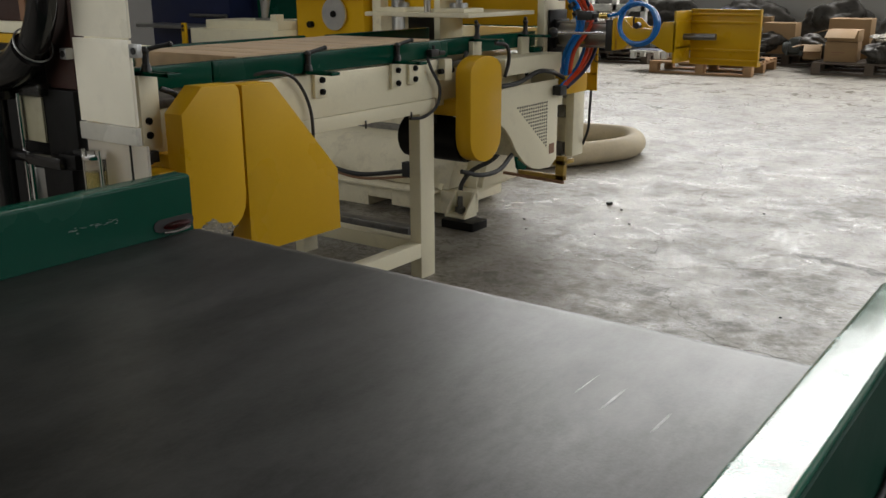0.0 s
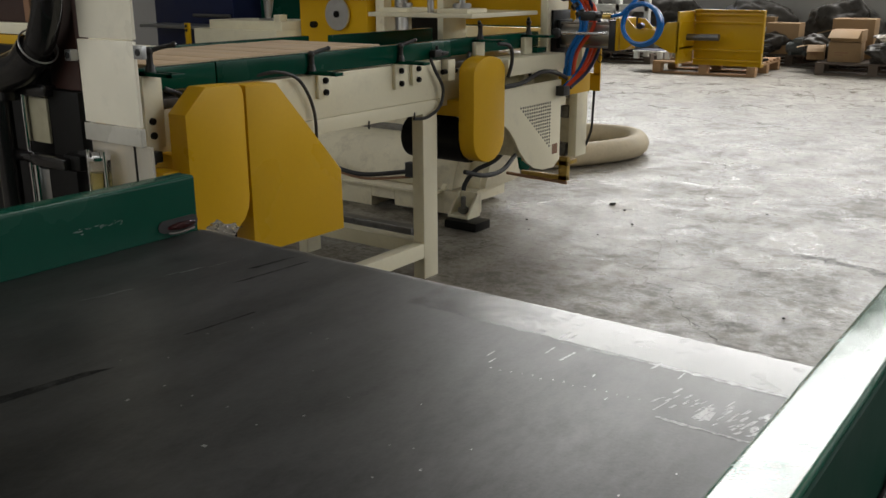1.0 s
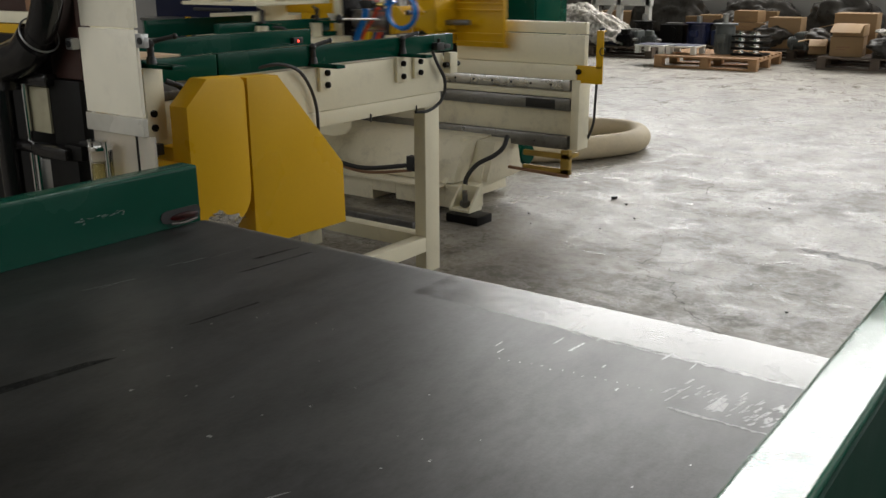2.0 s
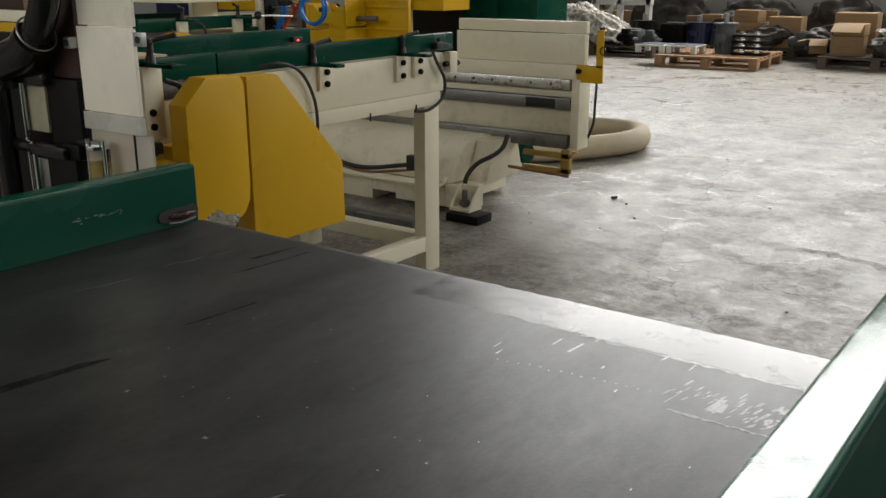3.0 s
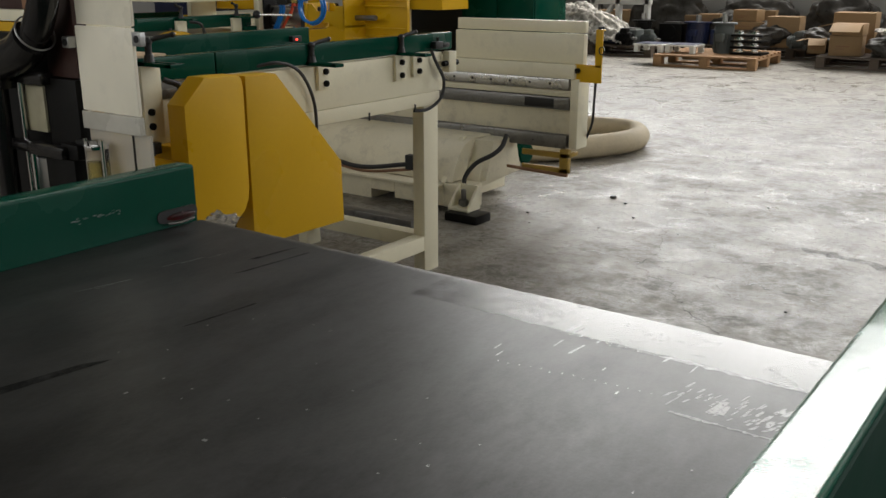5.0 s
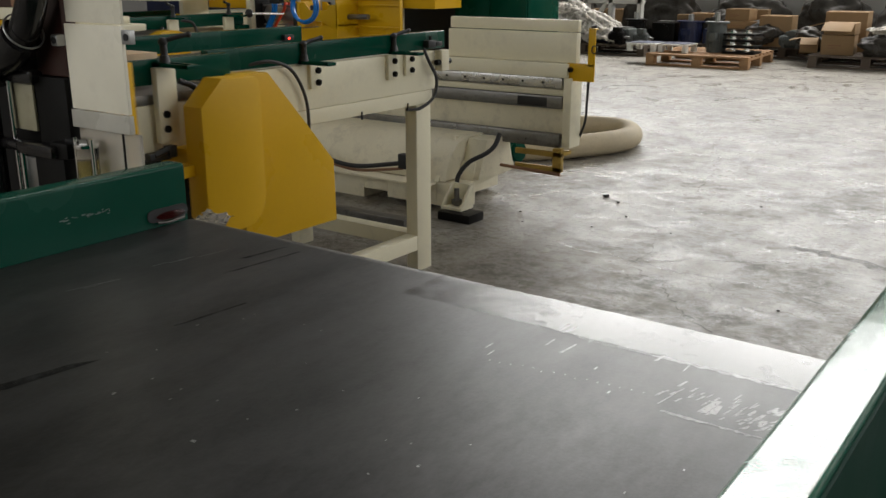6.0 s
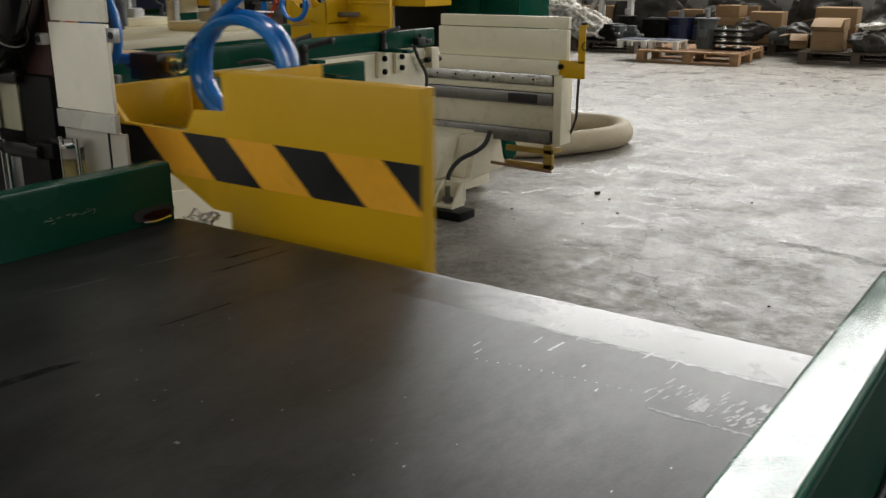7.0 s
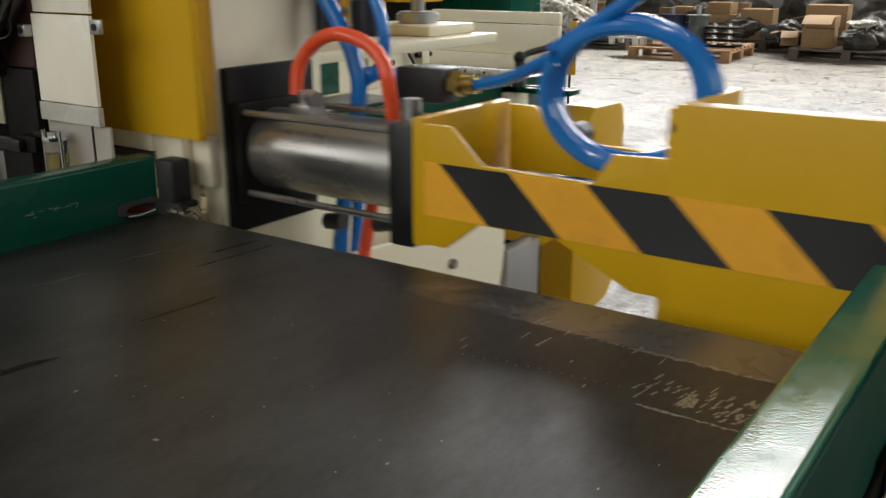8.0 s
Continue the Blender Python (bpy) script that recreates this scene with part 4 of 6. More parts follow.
        for k, (dx, r) in enumerate(((0.0, 0.0095), (-0.020, 0.0085))):
            part("blue_hose", tube([(-1.08 + dx, 0.29, 1.25), (-1.05 + dx, 0.28, 1.05), (-1.015 + dx, 0.27, 0.98), (-0.995 + dx, 0.27, 0.90), (-1.055 + dx, 0.268, 0.79), (-1.075 + dx, 0.265, 0.62)], r, 12), BLUE_HOSE, c, "blue air hose")
        part("hose_sleeve", join(*[rod((-1.045 + 0.022 * k, 0.272, 1.00 - 0.03 * k), (-1.035 + 0.022 * k, 0.272, 0.985 - 0.03 * k), 0.022, 14) for k in range(2)]), BLACK, c)
        part("valve", join(bx(-1.0, -0.93, 0.27, 0.31, 0.934, 0.972, 0.003), bx(-0.93, -0.905, 0.28, 0.30, 0.944, 0.962, 0.002)), BLACK, c, "black valve block")
        part("valve_fitting", rod((-0.905, 0.29, 0.953), (-0.87, 0.285, 0.953), 0.012, 12), BRASS, c, "brass fitting")
        part("gauge", join(rod((-1.09, 0.30, 1.04), (-1.08, 0.27, 1.04), 0.028, 20), rod((-1.02, 0.31, 1.05), (-1.01, 0.28, 1.05), 0.03, 20)), BLACK, c)
    else:
        part("red_hose", tube([(-1.108, 0.170, 0.938), (-1.106, 0.175, 0.972), (-1.083, 0.18, 1.000), (-1.047, 0.18, 1.012), (-1.005, 0.18, 1.003), (-0.981, 0.18, 0.983), (-0.973, 0.18, 0.955), (-0.985, 0.20, 0.90), (-1.045, 0.235, 0.80), (-1.068, 0.235, 0.70)], 0.0085, 12), RED_HOSE, c, "orange red air hose")
        part("blue_hose", tube([(-1.155, 0.25, 1.10), (-1.133, 0.25, 1.058), (-1.103, 0.25, 1.013), (-1.083, 0.25, 0.976), (-1.077, 0.25, 0.92), (-1.110, 0.25, 0.773), (-1.123, 0.25, 0.65)], 0.0105, 12), BLUE_HOSE, c, "blue air hose")
        part("blue_hose", tube([(-1.10, 0.262, 1.12), (-1.059, 0.262, 1.051), (-1.043, 0.262, 1.004), (-1.052, 0.262, 0.962), (-1.085, 0.262, 0.93), (-1.092, 0.262, 0.80), (-1.105, 0.262, 0.65)], 0.0075, 12), BLUE_HOSE, c, "blue air hose")
        part("hose_branch", tube([(-1.083, 0.255, 0.958), (-1.055, 0.268, 0.958), (-1.028, 0.285, 0.955)], 0.0080, 12), BLUE_HOSE, c, "blue hose branch")
        for p0, p1 in (((-1.118, 0.228, 0.765), (-1.090, 0.228, 0.768)), ((-1.032, 0.225, 0.775), (-1.004, 0.225, 0.782))):
            part("hose_joint", rod(p0, p1, 0.011, 12), BLACK, c, "black hose joint")
        part("drain_hose", tube([(-1.01, 0.225, 0.778), (-0.97, 0.23, 0.800), (-0.93, 0.25, 0.805), (-0.90, 0.27, 0.80)], 0.005, 8), DARK_RUBBER, c, "thin black hose")
        part("valve", join(bx(-1.032, -0.962, 0.27, 0.31, 0.926, 0.968, 0.003), rod((-1.056, 0.29, 0.950), (-1.032, 0.29, 0.950), 0.012, 14)), BLACK, c, "black valve block")
        part("valve_fitting", join(rod((-0.962, 0.288, 0.950), (-0.940, 0.285, 0.950), 0.015, 6), rod((-0.940, 0.285, 0.950), (-0.918, 0.280, 0.952), 0.011, 12)), BRASS, c, "brass fitting")
        for gx in (-1.170, -1.100):
            part("filter_bowl", join(rod((gx, 0.30, 1.000), (gx, 0.30, 1.050), 0.021, 18, bev=0.005), rod((gx, 0.30, 1.050), (gx, 0.30, 1.09), 0.026, 18, bev=0.004)), BLACK, c, "dark filter bowl")
    cx, cy, cz, cr = (-0.70, 0.365, 0.928, 0.078) if far else (-0.690, 0.195, 0.966, 0.083)
    loop = []
    turns = 3
    for i in range(turns * 22 + 1):
        a = 2 * math.pi * i / 22 + 2.6
        loop.append((cx + (cr + 0.006 * math.sin(i * 0.13)) * math.cos(a), cy - 0.014 + 0.009 * i / 22 + 0.004 * math.sin(i * 0.31), cz + (cr * (1.0 if far else 0.82) + 0.004 * math.sin(i * 0.21)) * math.sin(a)))
    ends = ([(-0.87, 0.285, 0.953), (-0.82, 0.25, 0.965)], [(-0.70, 0.26, 1.09), (-0.62, 0.27, 1.13)]) if far else ([(-0.918, 0.280, 0.952), (-0.855, 0.24, 0.966), (-0.80, 0.20, 0.985)], [(-0.775, 0.20, 1.005), (-0.69, 0.19, 1.055), (-0.60, 0.19, 1.12)])
    part("hose_coil", tube(ends[0] + loop + ends[1], 0.0074, 10, 2), BLUE_HOSE, c, "coiled blue air hose")
    if far:
        part("arm_rod", rod((-1.06, 0.40, 0.886), (-0.86, 0.34, 0.886), 0.006, 12), CHROME, c)
        part("arm_knob", ball((-1.06, 0.40, 0.886), 0.022), BLACK, c)
        part("piston_end", rod((-0.60, 0.15, 0.871), (-0.46, 0.15, 0.874), 0.013, 16), STEEL_DULL, c, "dark piston rod end")
        for k, mt in enumerate((BLUE_HOSE, RED_HOSE, RED_HOSE, NAVY)):
            e = 0.016 * k
            part("air_hose", tube([(-1.06 + e, 0.29 - e, 1.06), (-1.05 + e, 0.24 - e * 0.6, 1.0), (-1.045 + e, 0.16 - e * 0.5, 0.92), (-1.045 + e, 0.145 - e * 0.4, 0.82), (-1.05 + e, 0.21, 0.725), (-1.055 + e * 0.5, 0.34 - e * 0.5, 0.655)], 0.0075, 10), mt, c, "red air hose" if mt is RED_HOSE else "blue air hose")
        part("hose_clip", bx(-1.069, -1.03, 0.32, 0.375, 0.625, 0.665, 0.003), BLACK, c)
        part("cable", tube([(-1.06, 0.80, 0.70), (-1.06, 0.66, 0.705), (-1.06, 0.515, 0.735), (-1.06, 0.40, 0.725), (-1.06, 0.29, 0.69)], 0.009, 10), DARK_RUBBER, c, "black cable")
        part("cable", tube([(-1.06, 0.84, 0.868), (-1.04, 0.79, 0.855), (-1.045, 0.765, 0.80), (-1.06, 0.77, 0.735)], 0.007, 10), DARK_RUBBER, c, "black cable")
        part("cable", tube([(-1.09, 1.02, 0.40), (-1.06, 0.93, 0.375), (-1.06, 0.80, 0.375), (-1.09, 0.66, 0.41)], 0.009, 10), DARK_RUBBER, c, "black cable")
        part("side_panel", bx(-1.20, -1.071, 0.30, 0.75, 0.735, 0.80, 0.003), CREAM, c)
        part("lock_block", bx(-1.12, -1.05, 0.10, 0.30, 0.62, 0.70, 0.003), YELLOW, c)
    MIRROR[0] = None
    return c


near_carriage = carriage(None, False)
FAR_SUM = 3.17
far_carriage = carriage(FAR_SUM, True)

# ---- beams and bases under the carriages ----


def beam(x0, x1, yf, sign, words):
    """The slide beam: a cream box with three steel rails on the face at yf; sign: where its back is."""
    b = thing("slide_beam", ((x0 + x1) / 2, yf + sign * 0.15, 0), words, "machine beam")
    s = sign

    def slab(a, c, d0, d1, z0, z1, e=0.003):
        ya, yb = sorted((yf + s * d0, yf + s * d1))
        return bx(a, c, ya, yb, z0, z1, e)

    part("top_plate", slab(max(x0, -1.885), x1 - 0.004, 0.03, 0.06, 0.828, 0.881), CREAM, b)
    part("upper_plate", slab(max(x0, -1.883), x1, 0.01, 0.05, 0.690, 0.824), CREAM, b)
    part("ledge", slab(x0, x1 - 0.03, -0.015, 0.11, 0.623, 0.688), CREAM, b)
    part("web", slab(x0, x1 - 0.055, 0.03, 0.10, 0.304, 0.623), CREAM_DIRTY, b)
    part("rail", slab(x0, x1 - 0.06, -0.005, 0.03, 0.571, 0.620, 0.004), STEEL, b, "ground steel rail")
    part("rail_lip", slab(x0, x1 - 0.05, 0.01, 0.03, 0.537, 0.566, 0.002), CREAM, b)
    part("rail", slab(x0, x1 - 0.06, 0.002, 0.03, 0.476, 0.534, 0.006), STEEL_DULL, b, "oiled dark steel rail")
    part("rail", slab(x0, x1 - 0.062, -0.012, 0.03, 0.296, 0.360, 0.006), STEEL_DULL, b, "oiled dark steel rail")
    part("end_plate", slab(x1 - 0.052, x1 - 0.010, -0.004, 0.10, 0.298, 0.623, 0.004), CREAM, b)
    part("rail_bolts", join(*[rod((x1 - 0.16 - 0.11 * k, yf - s * 0.007, 0.596), (x1 - 0.16 - 0.11 * k, yf + s * 0.0, 0.596), 0.006, 8) for k in range(10)]), BLACK_STEEL, b)
    # thin black plate drawn in place of a gap's shade
    part("gap_shade_plate", slab(x1 - 0.30, x1 - 0.14, 0.0, 0.004, 0.483, 0.526, 0.001), BLACK, b)
    return b


far_beam = beam(-5.2, -1.172, 3.150, 1, "cream machine beam with ground steel slide rails")
part("bracket", join(bx(-1.213, -1.076, 3.155, 3.164, 0.611, 0.691, 0.002), bx(-1.11, -1.076, 3.155, 3.164, 0.678, 0.849, 0.002), bx(-1.11, -1.076, 3.164, 3.187, 0.842, 0.849, 0.002)), YELLOW, far_beam, "yellow limit switch bracket")
part("bracket_bolt", rod((-1.192, 3.139, 0.662), (-1.192, 3.157, 0.662), 0.012, 10), BLACK_STEEL, far_beam)
part("switch", join(tube([(-1.075 + 0.014 * math.cos(a), 3.150, 0.757 + 0.017 * math.sin(a)) for a in [2 * math.pi * k / 12 for k in range(13)]], 0.0025, 6, 2), rod((-1.09, 3.145, 0.855), (-1.065, 3.145, 0.858), 0.006)), BLACK, far_beam)
part("cable", tube([(-1.107, 3.166, 0.611), (-1.113, 3.171, 0.52), (-1.134, 3.203, 0.425), (-1.186, 3.255, 0.341)], 0.006, 8), DARK_RUBBER, far_beam, "black cable")
part("stop_frame", join(*[bx(-1.45, -1.20, y, y + 0.018, z, z + 0.026, 0.003) for y in (3.10,) for z in (0.258, 0.187)], *[bx(-1.245, -1.200, y, y + 0.030, 0.187, 0.30, 0.003) for y in (3.10,)], bx(-1.222, -1.20, 3.118, 3.20, 0.262, 0.28, 0.002)), YELLOW_SHADED, far_beam, "yellow stop frame, darkened in its colour for the shade")
part("stop_bar", rod((-1.53, 3.10, 0.190), (-1.20, 3.10, 0.180), 0.008, 10), RUST, far_beam)

base = thing("casting", (-2.2, 3.0, 0), "cream cast machine base with ribs and bolted feet", "machine base")
part("plinth", join(bx(-4.2, -2.150, 2.80, 3.35, 0.0, 0.135, 0.006), bx(-2.150, -2.0, 2.80, 3.35, 0.05, 0.135, 0.004), bx(-2.0, -1.70, 2.80, 3.35, 0.022, 0.135, 0.006), bx(-1.70, -1.56, 2.80, 2.925, 0.022, 0.135, 0.006)), CREAM_DIRTY, base)
part("upper_casting", prism([(2.815, 0.14), (2.83, 0.20), (2.865, 0.262), (2.915, 0.308), (2.985, 0.330), (3.25, 0.330), (3.34, 0.14)], "x", -3.9, -1.655, 0.008), CREAM_DIRTY, base, "cream cast upper base, rounded and dusty")
part("casting_end", prism([(2.93, 0.14), (3.0, 0.322), (3.20, 0.322), (3.25, 0.14)], "x", -1.655, -1.545, 0.006), CREAM_DIRTY, base)
part("side_plinth", prism([(2.926, 0.105), (3.25, 0.128), (3.30, 0.145), (3.30, 0.195), (3.22, 0.215), (2.95, 0.215), (2.926, 0.17)], "x", -1.72, -1.575, 0.006), CREAM_DIRTY, base, "cream cast side plinth")
part("rib", prism([(2.800, 0.137), (2.955, 0.335), (2.985, 0.335), (2.985, 0.137)], "x", -1.715, -1.690, 0.004), CREAM, base)
part("rib", prism([(2.800, 0.137), (2.955, 0.335), (2.985, 0.335), (2.985, 0.137)], "x", -3.1, -3.07, 0.004), CREAM, base)
part("foot", join(bx(-1.60, -1.485, 2.70, 2.80, 0.041, 0.055, 0.003), prism([(2.70, 0.055), (2.80, 0.055), (2.80, 0.150), (2.78, 0.150)], "x", -1.60, -1.588, 0.002), prism([(2.70, 0.055), (2.80, 0.055), (2.80, 0.150), (2.78, 0.150)], "x", -1.497, -1.485, 0.002), bx(-1.60, -1.485, 2.79, 2.80, 0.055, 0.15, 0.002)), CREAM, base)
part("foot_bolt", join(rod((-1.542, 2.745, 0.03), (-1.542, 2.745, 0.135), 0.012, 12), rod((-1.542, 2.745, 0.062), (-1.542, 2.745, 0.085), 0.024, 6)), STEEL_DULL, base, "levelling bolt")
part("foot_pad", bx(-1.59, -1.415, 2.66, 2.78, 0.0, 0.04, 0.004), BLACK_STEEL, base, "black steel foot pad")
part("green_motor", rod((-1.70, 3.36, 0.205), (-1.555, 3.32, 0.215), 0.055, 20, bev=0.01), GREEN, base, "green motor")
part("hose", tube([(-1.60, 2.83, 0.10), (-1.60, 2.84, 0.17), (-1.56, 2.87, 0.235), (-1.50, 2.92, 0.275), (-1.475, 2.96, 0.31), (-1.475, 3.0, 0.36)], 0.011, 10), DARK_RUBBER, base, "black hose")
part("cable_run", join(tube([(-2.40, 2.70, 0.235), (-2.28, 2.70, 0.195), (-2.10, 2.70, 0.183), (-1.83, 2.70, 0.228)], 0.011, 10), bx(-1.835, -1.775, 2.68, 2.72, 0.205, 0.275, 0.004)), DARK_RUBBER, base, "black cable bundle")
part("cable_run", tube([(-2.40, 2.715, 0.205), (-2.28, 2.715, 0.172), (-2.10, 2.715, 0.16), (-1.83, 2.715, 0.20)], 0.007, 8), RUST, base)
part("shelf", bx(-2.4, -1.70, 2.72, 2.80, 0.125, 0.136, 0.002), CREAM_DIRTY, base)

near_beam = beam(-5.2, -1.172, 0.03, -1, "cream machine beam with oiled steel slide rails")
near_base = thing("casting", (-2.4, 0.5, 0), "cream cast machine base beside the conveyor", "machine base")
part("plinth", bx(-4.2, -1.2, 0.25, 0.80, 0.0, 0.135, 0.006), CREAM_DIRTY, near_base)
part("upper_casting", prism([(0.27, 0.14), (0.34, 0.338), (0.60, 0.338), (0.78, 0.14)], "x", -3.9, -1.25, 0.008), CREAM_DIRTY, near_base)
# slats of a floor grid under the table
grid_thing = thing("floor_rails", (-1.6, 2.2, 0), "dark oily steel floor rails under the table", "rails")
for y in (1.55, 1.80, 2.25, 2.45):
    part("rail", bx(-2.9, -1.26 if y < 2 else -1.62, y, y + 0.06, 0.0, 0.035, 0.003), STEEL_DULL, grid_thing)
part("oil_tray", bx(-2.9, -1.26, 1.62, 1.78, 0.0, 0.012, 0.002), BLACK_STEEL, grid_thing)

# dust hose lying on the floor
hose = tube([(-3.24, 3.84, 0.09), (-2.54, 3.89, 0.085), (-1.99, 4.06, 0.073), (-1.7, 4.46, 0.073), (-1.63, 4.79, 0.073), (-1.79, 5.06, 0.073), (-2.09, 5.06, 0.073), (-2.44, 4.84, 0.073), (-3.04, 4.54, 0.073)], 0.069, 20, 14, ribs=0.003)
solid("dust_hose", hose, DUCT, "beige fabric dust extraction hose lying on the floor", "hose")

# wood blocks sliding along the table
blocks = thing("wood_blocks", (-1.55, 1.8, 0.816), "row of pale wooden blocks lying on the steel table", "wood blocks")
for i in range(8):
    y = 1.18 + 0.118 * i
    part("block", bx(-1.720, -1.245, y, y + 0.1176, 0.817, 0.888 + 0.0006 * (i % 3), 0.0005), PLYWOOD, blocks)

# ---- machines behind, at the west side ----
yel = thing("saw_frame", (-4.6, 6.0, 0), "yellow machine frame with an exposed saw blade", "machine")
part("body", join(bx(-5.62, -4.78, 5.85, 6.4, 0.0, 1.5, 0.01)), YELLOW, yel)
part("post", bx(-4.72, -4.62, 5.9, 6.3, 0.0, 1.5, 0.006), CREAM_DIRTY, yel)
part("side_box", join(bx(-4.62, -4.05, 6.0, 6.4, 0.78, 1.5, 0.01)), YELLOW, yel)
part("rail", bx(-5.62, -4.7, 5.80, 5.85, 0.93, 0.955, 0.004), CREAM, yel)
part("motor", rod((-4.42, 5.9, 0.2), (-4.42, 5.9, 1.3), 0.06, 18), ALU, yel)
bm = rod((-5.10, 5.80, 0.800), (-5.10, 5.815, 0.800), 0.145, 48)
part("saw_blade", bm, BLADE, yel, "shiny round saw blade")
part("blade_flange", rod((-5.10, 5.785, 0.800), (-5.10, 5.80, 0.800), 0.03, 18), BLACK_STEEL, yel)
part("knob", rod((-5.42, 5.80, 0.70), (-5.42, 5.852, 0.70), 0.03, 12), BLACK_STEEL, yel)
bed = thing("machine_bed", (-6.0, 5.6, 0), "cream painted machine bed behind the table", "machine")
part("bed", join(bx(-6.82, -5.64, 5.55, 6.2, 0.0, 0.645, 0.008), bx(-6.66, -5.64, 5.62, 6.15, 0.645, 0.728, 0.006), bx(-5.72, -5.64, 5.60, 5.70, 0.728, 0.79, 0.004)), CREAM, bed)
part("nozzle", join(rod((-5.95, 5.75, 0.75), (-5.90, 5.75, 1.2), 0.03, 14, 0.08), bx(-6.05, -5.85, 5.72, 5.80, 0.728, 0.75, 0.003)), ALU, bed)
grn = thing("green_machine", (-7.0, 7.4, 0), "green painted machine cabinet behind the cream bed", "machine")
part("cabinet", bx(-7.6, -5.9, 7.2, 8.0, 0.0, 2.0, 0.01), GREEN, grn)
nav = thing("navy_machine", (-8.4, 7.0, 0), "navy blue machine cabinet with a steel table", "machine")
part("cabinet", bx(-9.2, -7.75, 6.9, 7.7, 0.0, 2.0, 0.01), NAVY, nav)
part("table", bx(-9.0, -7.0, 6.5, 6.9, 0.56, 0.60, 0.004), ALU, nav)
part("pipe", rod((-8.4, 6.85, 0.70), (-7.75, 6.85, 0.70), 0.02, 10), STEEL_DULL, nav)
tag = thing("limit_sensor", (-6.93, 5.56, 0.0), "small orange sensor post with black holes", "sensor")
part("post", bx(-6.96, -6.90, 5.55, 5.58, 0.0, 0.69, 0.002), YELLOW, tag)
part("hole", join(rod((-6.93, 5.54, 0.66), (-6.93, 5.551, 0.66), 0.016, 8), rod((-6.93, 5.54, 0.62), (-6.93, 5.551, 0.62), 0.016, 8)), BLACK, tag)
blackc = thing("control_cabinet", (-5.1, 7.6, 0), "black control cabinet with a yellow post", "cabinet")
part("cabinet", bx(-5.45, -4.58, 7.2, 7.9, 0.0, 1.9, 0.01), BLACK, blackc)
part("post", bx(-5.62, -5.47, 7.2, 7.35, 0.0, 1.9, 0.006), YELLOW, blackc)
part("label_plate", bx(-5.2, -5.15, 7.194, 7.2, 0.72, 0.80, 0.001), ALU, blackc)
greenc = thing("steel_cupboard", (-4.1, 7.4, 0), "green steel cupboard with two doors", "cupboard")
part("carcass", bx(-4.55, -3.72, 7.02, 7.6, 0.0, 1.8, 0.006), GREEN, greenc)
part("door", bx(-4.54, -4.14, 7.0, 7.018, 0.05, 1.78, 0.004), GREEN, greenc)
part("door", bx(-4.13, -3.73, 7.0, 7.018, 0.05, 1.78, 0.004), GREEN, greenc)

# ---- pallets and goods along the far wall ----


def pallet(cx, cy, w, d, turn, material, label):
    p = thing("pallet", (cx, cy, 0), label, "pallet", "pallets on the floor")
    m = Matrix.Translation((cx, cy, 0)) @ Matrix.Rotation(radians(turn), 4, "Z")
    for k in range(7):
        a = -d / 2 + (d - 0.10) * k / 6
        part("deck_board", turned(bx(-w / 2, w / 2, a, a + 0.10, 0.122, 0.144, 0.003), m), material, p)
    for k in range(3):
        a = -w / 2 + (w - 0.10) * k / 2
        part("stringer", turned(bx(a, a + 0.10, -d / 2, d / 2, 0.100, 0.122, 0.003), m), material, p)
        for j in range(3):
            b = -d / 2 + (d - 0.12) * j / 2
            part("block", turned(bx(a, a + 0.10, b, b + 0.12, 0.022, 0.100, 0.003), m), material, p)
    for j in range(3):
        b = -d / 2 + (d - 0.10) * j / 2
        part("bottom_board", turned(bx(-w / 2, w / 2, b, b + 0.10, 0.0, 0.022, 0.003), m), material, p)
    return p


pallet(-3.27, 10.66, 1.22, 1.20, 3.8, PALLET_WOOD, "light wooden pallet carrying frames and a motor")
pallet(-1.62, 11.5, 1.25, 1.2, 8, GREY_WOOD, "dark weathered pallet stacked with cartons")
pallet(-2.75, 12.35, 1.2, 1.1, 0, GREY_WOOD, "dark weathered pallet with cartons near the wall")
pallet(-4.05, 12.35, 1.2, 1.1, 0, GREY_WOOD, "dark weathered pallet with dark motors")
pallet(-5.25, 11.6, 1.85, 1.1, 0, GREY_WOOD, "dark weathered pallet with film wrapped parts")
pallet(-0.2, 11.8, 1.2, 1.2, 4, GREY_WOOD, "dark weathered pallet with dark parts")


